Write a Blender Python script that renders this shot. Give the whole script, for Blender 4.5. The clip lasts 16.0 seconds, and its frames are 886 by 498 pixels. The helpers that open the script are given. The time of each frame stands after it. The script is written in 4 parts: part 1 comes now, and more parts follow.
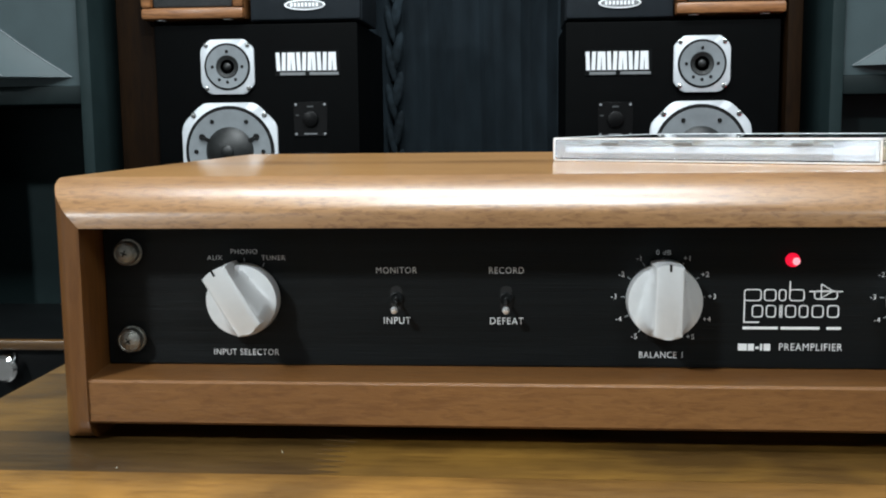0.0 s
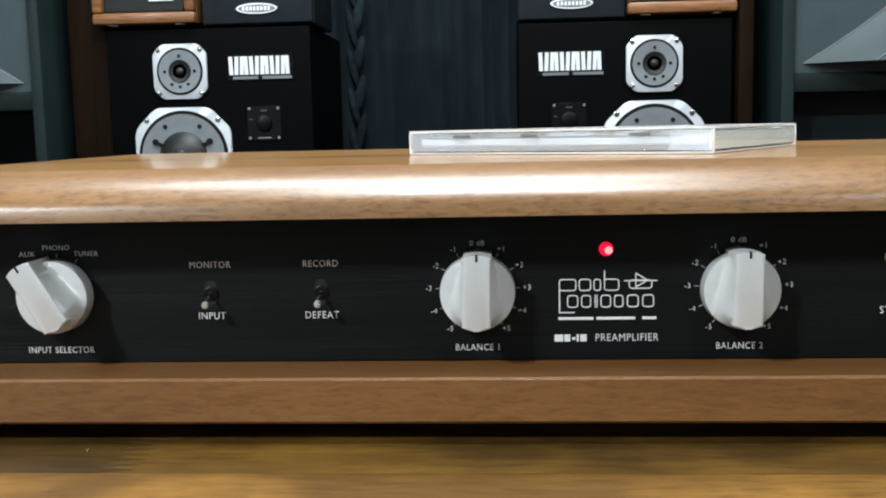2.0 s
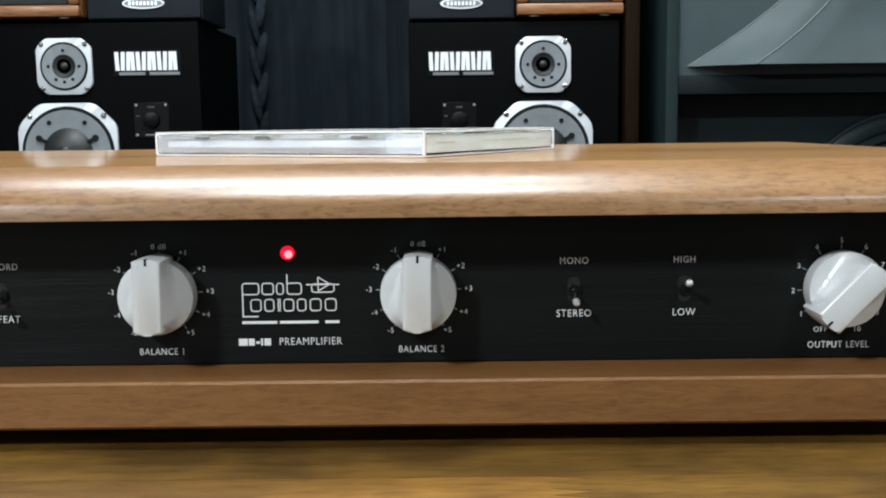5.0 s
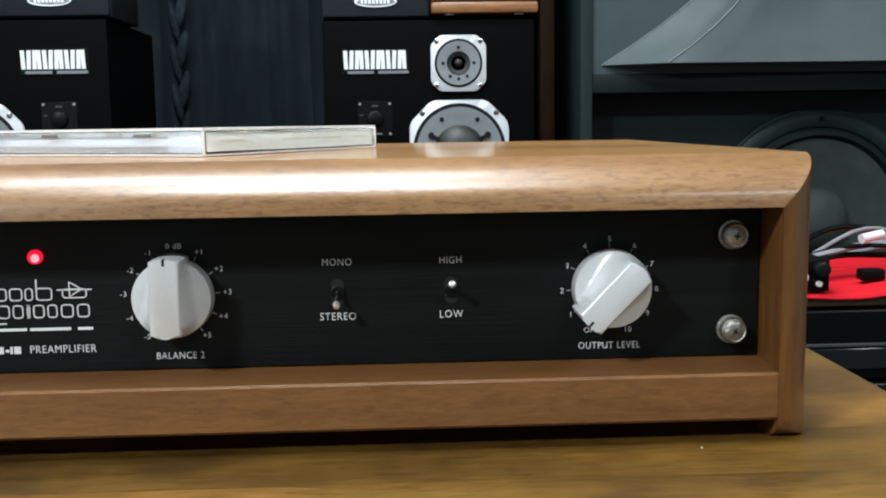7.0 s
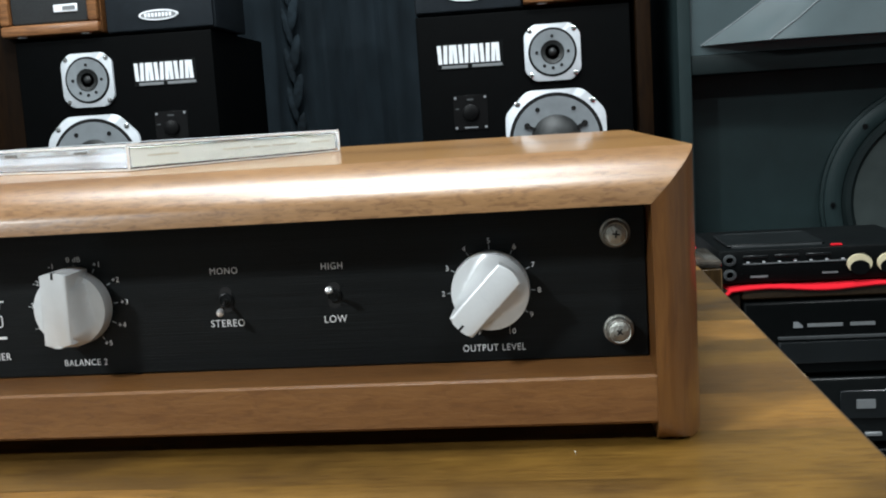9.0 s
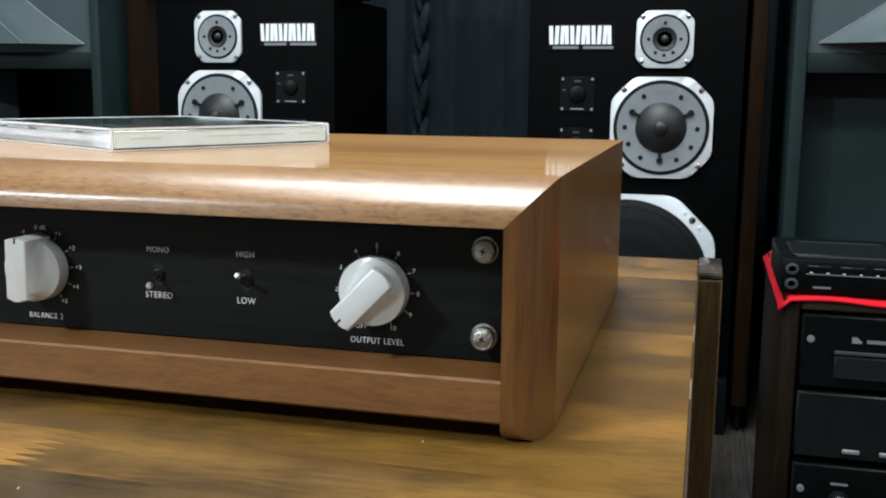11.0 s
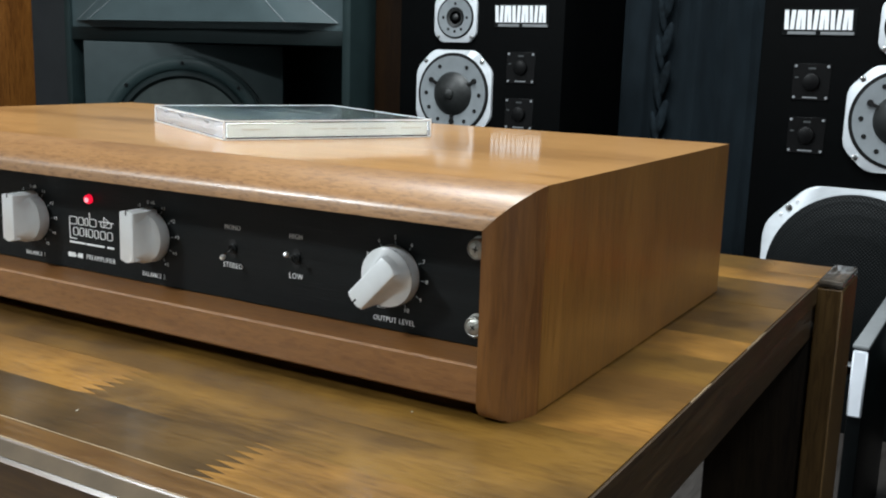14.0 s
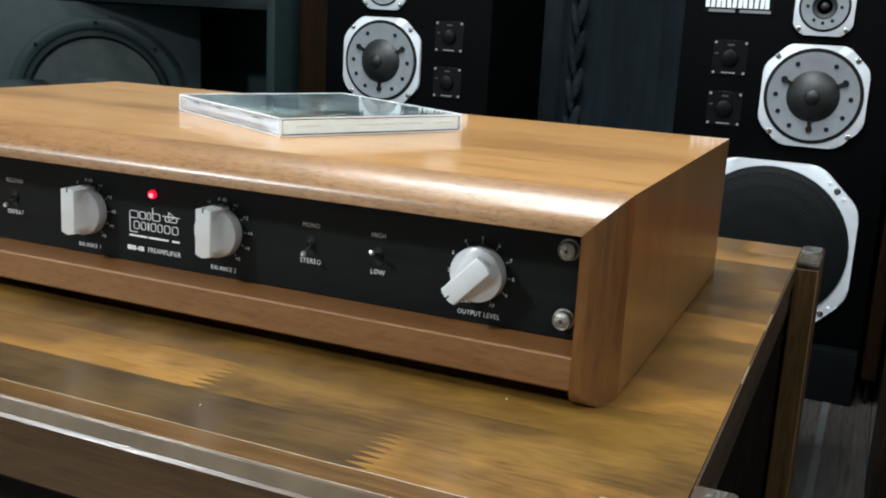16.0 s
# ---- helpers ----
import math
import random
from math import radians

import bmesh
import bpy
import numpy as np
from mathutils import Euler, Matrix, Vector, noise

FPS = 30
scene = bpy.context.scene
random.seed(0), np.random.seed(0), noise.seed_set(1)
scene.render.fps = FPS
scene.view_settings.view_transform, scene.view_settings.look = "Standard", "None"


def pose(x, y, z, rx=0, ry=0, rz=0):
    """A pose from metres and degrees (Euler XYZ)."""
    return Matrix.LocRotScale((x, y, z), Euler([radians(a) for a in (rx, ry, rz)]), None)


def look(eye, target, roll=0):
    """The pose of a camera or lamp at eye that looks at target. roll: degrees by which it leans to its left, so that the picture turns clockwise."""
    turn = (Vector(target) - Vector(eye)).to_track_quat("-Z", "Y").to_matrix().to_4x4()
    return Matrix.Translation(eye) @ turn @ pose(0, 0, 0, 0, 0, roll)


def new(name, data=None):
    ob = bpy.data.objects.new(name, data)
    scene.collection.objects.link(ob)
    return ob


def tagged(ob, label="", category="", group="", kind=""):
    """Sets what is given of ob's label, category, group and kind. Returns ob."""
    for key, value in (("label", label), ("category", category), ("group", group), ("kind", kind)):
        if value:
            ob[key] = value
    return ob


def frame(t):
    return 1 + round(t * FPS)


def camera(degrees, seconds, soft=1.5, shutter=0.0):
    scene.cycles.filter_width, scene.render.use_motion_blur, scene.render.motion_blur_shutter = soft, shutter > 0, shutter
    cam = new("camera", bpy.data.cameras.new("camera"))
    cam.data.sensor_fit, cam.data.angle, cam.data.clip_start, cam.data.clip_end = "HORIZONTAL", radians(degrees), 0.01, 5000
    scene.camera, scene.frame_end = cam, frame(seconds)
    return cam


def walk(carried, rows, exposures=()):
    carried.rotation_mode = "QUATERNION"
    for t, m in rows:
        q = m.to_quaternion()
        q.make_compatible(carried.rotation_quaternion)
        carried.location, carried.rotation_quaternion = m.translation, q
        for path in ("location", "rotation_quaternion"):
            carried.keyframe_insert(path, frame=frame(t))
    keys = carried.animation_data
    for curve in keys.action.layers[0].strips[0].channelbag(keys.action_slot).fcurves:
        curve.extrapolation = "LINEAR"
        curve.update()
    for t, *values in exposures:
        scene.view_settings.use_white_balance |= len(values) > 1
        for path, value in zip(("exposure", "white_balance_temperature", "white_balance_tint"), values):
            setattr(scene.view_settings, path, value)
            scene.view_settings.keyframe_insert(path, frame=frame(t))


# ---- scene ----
cam = camera(48.0, 16.0, 2.0)
PATH = [
    (0, (-0.0912, -0.3489, 0.6014), (-0.2449, 1.6292, 0.3493), -0.61),
    (0.5, (-0.0938, -0.3437, 0.5976), (-0.2659, 1.6332, 0.3481), -0.10),
    (1, (-0.0758, -0.3389, 0.5948), (-0.2603, 1.6370, 0.3468), -0.37),
    (1.5, (-0.0512, -0.3383, 0.5953), (-0.2064, 1.6409, 0.3530), -0.89),
    (2, (-0.0301, -0.3401, 0.5954), (-0.1632, 1.6406, 0.3529), -1.23),
    (2.5, (-0.0138, -0.3401, 0.5955), (-0.1326, 1.6410, 0.3478), -1.60),
    (3, (0.0036, -0.3402, 0.5965), (-0.0881, 1.6419, 0.3459), -1.06),
    (3.5, (0.0169, -0.3370, 0.5959), (-0.0504, 1.6463, 0.3468), -0.24),
    (4, (0.0312, -0.3372, 0.5972), (-0.0212, 1.6468, 0.3504), -0.36),
    (6.5, (0.1009, -0.3295, 0.5935), (0.1641, 1.6535, 0.3411), -0.69),
    (7, (0.1219, -0.3268, 0.5943), (0.2050, 1.6557, 0.3435), -0.85),
    (7.5, (0.1489, -0.3280, 0.5952), (0.2293, 1.6551, 0.3481), -1.36),
    (8, (0.1613, -0.3286, 0.5973), (0.1499, 1.6564, 0.3528), -1.82),
    (8.5, (0.1862, -0.3314, 0.5970), (0.0782, 1.6491, 0.3403), -2.57),
    (9, (0.2120, -0.3257, 0.5961), (-0.0059, 1.6454, 0.3364), -3.57),
    (11.5, (0.3321, -0.3478, 0.6155), (-0.2687, 1.5289, 0.2734), 0.82),
    (12, (0.3581, -0.3429, 0.6151), (-0.3870, 1.4811, 0.2716), -0.25),
    (12.5, (0.3788, -0.3395, 0.6180), (-0.4710, 1.4393, 0.2809), 0.28),
    (13, (0.3898, -0.3295, 0.6208), (-0.5595, 1.3974, 0.2791), 0.45),
    (13.5, (0.4089, -0.3361, 0.6280), (-0.5753, 1.3679, 0.2702), 1.21),
    (14, (0.4163, -0.3455, 0.6313), (-0.5742, 1.3492, 0.2480), 1.69),
    (14.5, (0.4082, -0.3491, 0.6347), (-0.5977, 1.3318, 0.2312), 1.83),
    (15, (0.3899, -0.3645, 0.6383), (-0.5705, 1.3303, 0.1855), 2.36),
    (15.5, (0.3768, -0.3960, 0.6470), (-0.4815, 1.3511, 0.1876), 2.54),
    (16, (0.3511, -0.4136, 0.6536), (-0.4240, 1.3722, 0.1949), 2.99),
]
walk(cam, [(t, look(eye, target, roll)) for t, eye, target, roll in PATH])

# ---- world and light ----
world = bpy.data.worlds.new("room_world")
scene.world = world
world.use_nodes = True
world.node_tree.nodes["Background"].inputs[0].default_value = (0.55, 0.62, 0.7, 1)
world.node_tree.nodes["Background"].inputs[1].default_value = 0.02


def tube_lamp(name, x, y, z, sx, sy, watts, colour):
    lamp = bpy.data.lights.new(name, "AREA")
    lamp.shape, lamp.size, lamp.size_y = "RECTANGLE", sx, sy
    lamp.energy, lamp.color = watts, colour
    ob = new(name, lamp)
    ob.matrix_world = pose(x, y, z, 0, 0, 0)
    return ob


COOL = (0.89, 0.965, 1.0)
tube_lamp("ceiling_lamp_left", -1.75, -1.80, 2.33, 0.25, 0.30, 138, COOL)
tube_lamp("ceiling_lamp_right", 1.15, -1.85, 2.33, 0.30, 0.45, 26, COOL)
tube_lamp("ceiling_lamp_middle", -0.05, 0.0, 2.33, 0.7, 0.25, 45, COOL)
tube_lamp("ceiling_lamp_far", -0.25, 0.75, 2.33, 1.2, 0.25, 48, COOL)
# Added fill from the right to brighten the case's side; no known fixture.
tube_lamp("fill_lamp_side", 1.75, -0.1, 2.33, 0.3, 1.2, 37, COOL)
scene.view_settings.exposure = 0.0


# ---- materials ----
def material(name, base, rough=0.5, metal=0.0, vary=0.15, scale=40.0, bump=0.0, bump_scale=200.0, stretch=(1, 1, 1), coat=0.0, emit=None, power=0.0, spec=0.5):
    m = bpy.data.materials.new(name)
    m.use_nodes = True
    nt = m.node_tree
    bsdf = nt.nodes["Principled BSDF"]
    bsdf.inputs["Roughness"].default_value = rough
    bsdf.inputs["Metallic"].default_value = metal
    bsdf.inputs["Coat Weight"].default_value = coat
    bsdf.inputs["Coat Roughness"].default_value = 0.12
    bsdf.inputs["Specular IOR Level"].default_value = spec
    co = nt.nodes.new("ShaderNodeTexCoord")
    mp = nt.nodes.new("ShaderNodeMapping")
    mp.inputs["Scale"].default_value = stretch
    nt.links.new(co.outputs["Object"], mp.inputs["Vector"])
    n1 = nt.nodes.new("ShaderNodeTexNoise")
    n1.inputs["Scale"].default_value, n1.inputs["Detail"].default_value = scale, 5
    n2 = nt.nodes.new("ShaderNodeTexNoise")
    n2.inputs["Scale"].default_value, n2.inputs["Detail"].default_value = scale * 0.12, 2
    nt.links.new(mp.outputs[0], n1.inputs["Vector"])
    nt.links.new(mp.outputs[0], n2.inputs["Vector"])
    mix = nt.nodes.new("ShaderNodeMath")
    mix.operation = "ADD"
    nt.links.new(n1.outputs["Fac"], mix.inputs[0])
    nt.links.new(n2.outputs["Fac"], mix.inputs[1])
    ramp = nt.nodes.new("ShaderNodeValToRGB")
    lo = [max(0.0, c * (1 - vary)) for c in base]
    hi = [min(1.0, c * (1 + vary)) for c in base]
    ramp.color_ramp.elements[0].position, ramp.color_ramp.elements[0].color = 0.35, (*lo, 1)
    ramp.color_ramp.elements[1].position, ramp.color_ramp.elements[1].color = 0.65, (*hi, 1)
    half = nt.nodes.new("ShaderNodeMath")
    half.operation, half.inputs[1].default_value = "MULTIPLY", 0.5
    nt.links.new(mix.outputs[0], half.inputs[0])
    nt.links.new(half.outputs[0], ramp.inputs[0])
    nt.links.new(ramp.outputs[0], bsdf.inputs["Base Color"])
    rr = nt.nodes.new("ShaderNodeMapRange")
    rr.inputs["To Min"].default_value, rr.inputs["To Max"].default_value = max(0.02, rough * 0.8), min(1.0, rough * 1.2)
    nt.links.new(n2.outputs["Fac"], rr.inputs["Value"])
    nt.links.new(rr.outputs[0], bsdf.inputs["Roughness"])
    if bump:
        n3 = nt.nodes.new("ShaderNodeTexNoise")
        n3.inputs["Scale"].default_value, n3.inputs["Detail"].default_value = bump_scale, 4
        nt.links.new(mp.outputs[0], n3.inputs["Vector"])
        b = nt.nodes.new("ShaderNodeBump")
        b.inputs["Strength"].default_value, b.inputs["Distance"].default_value = bump, 0.001
        nt.links.new(n3.outputs["Fac"], b.inputs["Height"])
        nt.links.new(b.outputs[0], bsdf.inputs["Normal"])
    if emit:
        bsdf.inputs["Emission Color"].default_value = (*emit, 1)
        bsdf.inputs["Emission Strength"].default_value = power
    return m


def wood(name, dark, light, along="x", rough=0.38, coat=0.25, grain=1.0, by_piece=0.0, figure=1.0, blotch=0.0, pore=0.6, spec=0.5, relief=0.45, dash=1.0, streak=0.5):
    """Grain streaks along one axis, pores, broad bands, and a slow change of tone."""
    m = bpy.data.materials.new(name)
    m.use_nodes = True
    nt = m.node_tree
    link, node = nt.links.new, nt.nodes.new
    bsdf = nt.nodes["Principled BSDF"]
    bsdf.inputs["Specular IOR Level"].default_value = spec
    bsdf.inputs["Coat Weight"].default_value = coat
    bsdf.inputs["Coat Roughness"].default_value = 0.07 if coat > 0.55 else 0.17
    co = node("ShaderNodeTexCoord")
    info = node("ShaderNodeObjectInfo")
    shift = node("ShaderNodeVectorMath")
    shift.operation = "ADD"
    off = node("ShaderNodeMath")
    off.operation, off.inputs[1].default_value = "MULTIPLY", 7.3
    link(info.outputs["Random"], off.inputs[0])
    link(co.outputs["Object"], shift.inputs[0])
    link(off.outputs[0], shift.inputs[1])
    axis = "xyz".index(along)

    def streaks(length, across, detail):
        mp = node("ShaderNodeMapping")
        s = [across] * 3
        s[axis] = length
        mp.inputs["Scale"].default_value = s
        link(shift.outputs[0], mp.inputs["Vector"])
        n = node("ShaderNodeTexNoise")
        n.inputs["Scale"].default_value, n.inputs["Detail"].default_value = 1.0, detail
        n.inputs["Roughness"].default_value = 0.6
        n.inputs["Distortion"].default_value = 0.6
        link(mp.outputs[0], n.inputs["Vector"])
        return n.outputs["Fac"]

    broad = streaks(1.6 * grain, 17 * grain, 3)
    fine = streaks(22 * grain * dash, 330 * grain, 5)
    pores = streaks(42 * grain * dash, 420 * grain, 4)
    add = node("ShaderNodeMath")
    add.operation = "MULTIPLY_ADD"
    add.inputs[1].default_value = 0.55 * figure
    link(broad, add.inputs[0])
    sc = node("ShaderNodeMath")
    sc.operation, sc.inputs[1].default_value, sc.inputs[2].default_value = "MULTIPLY_ADD", streak, (0.5 - streak) * 0.5
    link(fine, sc.inputs[0])
    link(sc.outputs[0], add.inputs[2])
    patch = node("ShaderNodeTexNoise")
    patch.inputs["Scale"].default_value, patch.inputs["Detail"].default_value = 17.0, 3
    link(shift.outputs[0], patch.inputs["Vector"])
    pm = node("ShaderNodeMath")
    pm.operation, pm.inputs[1].default_value = "SUBTRACT", 0.5
    link(patch.outputs["Fac"], pm.inputs[0])
    pa = node("ShaderNodeMath")
    pa.operation, pa.inputs[1].default_value = "MULTIPLY_ADD", blotch
    link(pm.outputs[0], pa.inputs[0])
    link(add.outputs[0], pa.inputs[2])
    tone = node("ShaderNodeMath")
    tone.operation, tone.inputs[1].default_value = "MULTIPLY_ADD", by_piece
    link(info.outputs["Random"], tone.inputs[0])
    link(pa.outputs[0], tone.inputs[2])
    ramp = node("ShaderNodeValToRGB")
    ramp.color_ramp.elements[0].position, ramp.color_ramp.elements[0].color = 0.38, (*dark, 1)
    ramp.color_ramp.elements[1].position, ramp.color_ramp.elements[1].color = 0.66 + by_piece, (*light, 1)
    link(tone.outputs[0], ramp.inputs[0])
    dots = node("ShaderNodeValToRGB")
    dots.color_ramp.elements[0].position, dots.color_ramp.elements[0].color = 0.37, (0.40, 0.31, 0.26, 1)
    dots.color_ramp.elements[1].position, dots.color_ramp.elements[1].color = 0.50, (1, 1, 1, 1)
    link(pores, dots.inputs[0])
    mul = node("ShaderNodeMix")
    mul.data_type, mul.blend_type = "RGBA", "MULTIPLY"
    mul.inputs["Factor"].default_value = pore
    link(ramp.outputs[0], mul.inputs["A"])
    link(dots.outputs[0], mul.inputs["B"])
    link(mul.outputs["Result"], bsdf.inputs["Base Color"])
    rr = node("ShaderNodeMapRange")
    rr.inputs["To Min"].default_value, rr.inputs["To Max"].default_value = rough * 0.8, rough * 1.25
    link(fine, rr.inputs["Value"])
    link(rr.outputs[0], bsdf.inputs["Roughness"])
    b = node("ShaderNodeBump")
    b.inputs["Strength"].default_value, b.inputs["Distance"].default_value = relief, 0.0006
    link(pores, b.inputs["Height"])
    link(b.outputs[0], bsdf.inputs["Normal"])
    if coat < 0.55:
        link(b.outputs[0], bsdf.inputs["Coat Normal"])
    return m


def glass(name, colour, rough=0.03, trans=1.0):
    m = bpy.data.materials.new(name)
    m.use_nodes = True
    bsdf = m.node_tree.nodes["Principled BSDF"]
    bsdf.inputs["Base Color"].default_value = (*colour, 1)
    bsdf.inputs["Roughness"].default_value = rough
    bsdf.inputs["Transmission Weight"].default_value = trans
    bsdf.inputs["IOR"].default_value = 1.45
    return m


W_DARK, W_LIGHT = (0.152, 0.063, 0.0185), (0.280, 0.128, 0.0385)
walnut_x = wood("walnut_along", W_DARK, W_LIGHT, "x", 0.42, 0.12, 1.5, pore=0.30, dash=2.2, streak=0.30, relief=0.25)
# Golden veneer, made paler still to hold the top's sheen.
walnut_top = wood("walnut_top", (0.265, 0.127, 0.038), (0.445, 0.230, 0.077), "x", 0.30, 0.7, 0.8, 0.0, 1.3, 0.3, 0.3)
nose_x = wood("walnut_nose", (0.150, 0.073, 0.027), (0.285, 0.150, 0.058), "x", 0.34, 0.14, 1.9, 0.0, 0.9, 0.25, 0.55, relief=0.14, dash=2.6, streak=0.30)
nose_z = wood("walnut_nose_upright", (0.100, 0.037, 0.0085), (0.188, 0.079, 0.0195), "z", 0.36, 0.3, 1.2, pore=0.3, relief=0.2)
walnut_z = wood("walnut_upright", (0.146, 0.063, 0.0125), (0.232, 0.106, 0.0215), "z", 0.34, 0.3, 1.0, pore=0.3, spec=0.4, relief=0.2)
table_dark = wood("table_strip_dark", (0.028, 0.0155, 0.0048), (0.078, 0.0415, 0.0100), "x", 0.32, 0.4, 1.0, 0.08, 0.8, 0.9, 0.3, 0.4, 0.15, dash=1.6, streak=0.30)
table_mid = wood("table_strip_mid", (0.048, 0.0245, 0.0055), (0.134, 0.069, 0.0122), "x", 0.32, 0.4, 1.2, 0.08, 0.9, 1.2, 0.4, 0.4, 0.2, dash=1.6, streak=0.32)
table_light = wood("table_strip_light", (0.092, 0.045, 0.0098), (0.218, 0.106, 0.0205), "x", 0.32, 0.4, 1.2, 0.08, 0.9, 1.2, 0.4, 0.4, 0.2, dash=1.6, streak=0.32)
table_edge = wood("table_edge", (0.040, 0.0180, 0.0038), (0.108, 0.052, 0.0120), "x", 0.30, 0.5, pore=0.3, relief=0.12)
# Post wood greyed for wear and for the ceiling reflected in it.
post_top = wood("table_post_top", (0.03, 0.024, 0.018), (0.09, 0.075, 0.06), "y", 0.24, 0.9, pore=0.3)
# Wood darkened for the shade under the table; also the dark rack sides.
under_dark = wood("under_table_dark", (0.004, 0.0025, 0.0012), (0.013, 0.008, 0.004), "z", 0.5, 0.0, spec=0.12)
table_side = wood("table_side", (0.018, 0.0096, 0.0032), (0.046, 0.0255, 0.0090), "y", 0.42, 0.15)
table_post = wood("table_post", (0.022, 0.0115, 0.0036), (0.066, 0.037, 0.0115), "z", 0.45, 0.0, spec=0.2)
# Pale wear on the side edges; also paints the front rail's glint lines.
worn = material("worn_edge", (0.20, 0.145, 0.085), 0.4, 0, 0.3, 90, 0.3, 300)
cabinet_wood = wood("cabinet_teak", (0.100, 0.033, 0.005), (0.235, 0.090, 0.016), "z", 0.42, 0.1, 0.8)
cabinet_dark = wood("cabinet_rosewood", (0.0036, 0.0015, 0.0004), (0.0115, 0.0050, 0.0013), "z", 0.6, 0.0, 0.8, spec=0.06)
small_wood = wood("small_speaker_teak", (0.10, 0.038, 0.012), (0.30, 0.13, 0.045), "x", 0.42, 0.1, 0.7)
panel_black = material("brushed_black_anodised", (0.0052, 0.0064, 0.0068), 0.36, 0.0, 0.3, 30, 0.30, 45, (0.4, 1, 85), spec=0.16)
gap_black = material("gap_black", (0.006, 0.006, 0.006), 0.8)
silver = material("satin_aluminium_paint", (0.76, 0.78, 0.79), 0.36, 0.25, 0.05, 150, 0.08, 900)
chrome = material("chrome", (0.72, 0.72, 0.71), 0.12, 1.0, 0.06, 60)
white_ink = material("white_ink", (0.86, 0.87, 0.87), 0.6, 0, 0.06, 300)
grey_ink = material("grey_ink", (0.30, 0.32, 0.33), 0.5, 0, 0.1, 300)
led_core = material("lamp_core", (0.9, 0.5, 0.55), 0.2, 0, 0.02, 50, emit=(1.0, 0.36, 0.44), power=1.1)
led_red = material("red_lens", (0.7, 0.01, 0.03), 0.2, 0, 0.02, 50, emit=(1.0, 0.010, 0.05), power=0.9)
screw_metal = material("dull_plated_screw", (0.40, 0.40, 0.37), 0.44, 1.0, 0.35, 500, 0.5, 900)
speaker_black = material("speaker_black_paint", (0.0008, 0.0010, 0.0011), 0.6, 0, 0.3, 60, 0.3, 500, spec=0.03)
plate_silver = material("cast_plate_silver", (0.53, 0.56, 0.59), 0.42, 0.15, 0.08, 60, 0.15, 700)
ring_grey = material("driver_ring_grey", (0.185, 0.205, 0.218), 0.45, 0.2, 0.1, 80)
dome_grey = material("dome_dark", (0.011, 0.0125, 0.0125), 0.46, 0.2, 0.4, 160, 0.3, 900)
rubber = material("rubber_black", (0.004, 0.004, 0.004), 0.7, spec=0.2)
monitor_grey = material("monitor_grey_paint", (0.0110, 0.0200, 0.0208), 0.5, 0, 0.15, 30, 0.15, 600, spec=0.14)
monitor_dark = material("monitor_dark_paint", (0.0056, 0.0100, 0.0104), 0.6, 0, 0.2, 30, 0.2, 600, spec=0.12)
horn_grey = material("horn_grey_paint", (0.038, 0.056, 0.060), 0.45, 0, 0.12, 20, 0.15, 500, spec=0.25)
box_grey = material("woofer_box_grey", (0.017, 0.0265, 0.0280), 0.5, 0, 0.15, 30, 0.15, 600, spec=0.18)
cone_grey = material("paper_cone_grey", (0.026, 0.034, 0.033), 0.75, 0, 0.2, 40, 0.3, 300, spec=0.2)
curtain_blue = material("curtain_navy", (0.0080, 0.0126, 0.0162), 0.9, 0, 0.45, 26, 0.5, 160, (1, 1, 0.3), spec=0.12)
curtain_trim = material("curtain_trim_grey_blue", (0.0125, 0.0190, 0.0240), 0.9, 0, 0.6, 60, 0.5, 200, spec=0.1)
wall_paint = material("wall_dark", (0.03, 0.033, 0.036), 0.8, 0, 0.15, 8, 0.2, 120)
wall_pale = material("wall_pale", (0.2, 0.21, 0.21), 0.8, 0, 0.15, 8, 0.2, 120)
ceiling_paint = material("ceiling_white", (0.62, 0.63, 0.62), 0.8, 0, 0.05, 8, 0.2, 120)
floor_mat = wood("floor_boards", (0.013, 0.011, 0.010), (0.042, 0.037, 0.033), "y", 0.45, 0.1, 0.5, 0.15)
tape_grey = material("floor_seam_grey", (0.04, 0.04, 0.040), 0.5, 0, 0.2, 60)
cloth_red = material("red_cloth", (0.46, 0.006, 0.014), 0.85, 0, 0.15, 60, 0.4, 900, spec=0.15)
gear_black = material("equipment_black", (0.0020, 0.0026, 0.0028), 0.40, 0, 0.25, 50, 0.2, 700, spec=0.10)
lever_metal = material("lever_metal", (0.85, 0.85, 0.84), 0.3, 0.6, 0.03, 100)
control_black = material("control_black", (0.002, 0.002, 0.0022), 0.4, 0, 0.2, 50, spec=0.15)
gear_face = material("equipment_face", (0.0050, 0.0062, 0.0066), 0.36, 0.0, 0.2, 50, spec=0.2)
gear_glass = material("smoked_window", (0.006, 0.008, 0.009), 0.2, 0, 0.2, 20)
trim_dim = material("trim_dim_grey", (0.055, 0.060, 0.062), 0.4, 0.3, 0.1, 80)
gear_grey = material("button_grey", (0.17, 0.18, 0.185), 0.45, 0.2, 0.1, 80)
meter_cream = material("meter_cream", (0.60, 0.53, 0.35), 0.4, 0, 0.15, 100)
cable_grey = material("cable_grey", (0.18, 0.19, 0.2), 0.4)
# Paler grey that paints the highlights on the horn's ridges.
edge_glint = material("horn_edge_glint", (0.16, 0.18, 0.19), 0.5, 0, 0.1, 60)
badge_white = material("badge_silver", (0.82, 0.84, 0.87), 0.35, 0.3, 0.05, 100)
grille_black = material("grille_cloth_black", (0.020, 0.022, 0.023), 0.9, 0, 0.3, 300, 0.5, 1500)
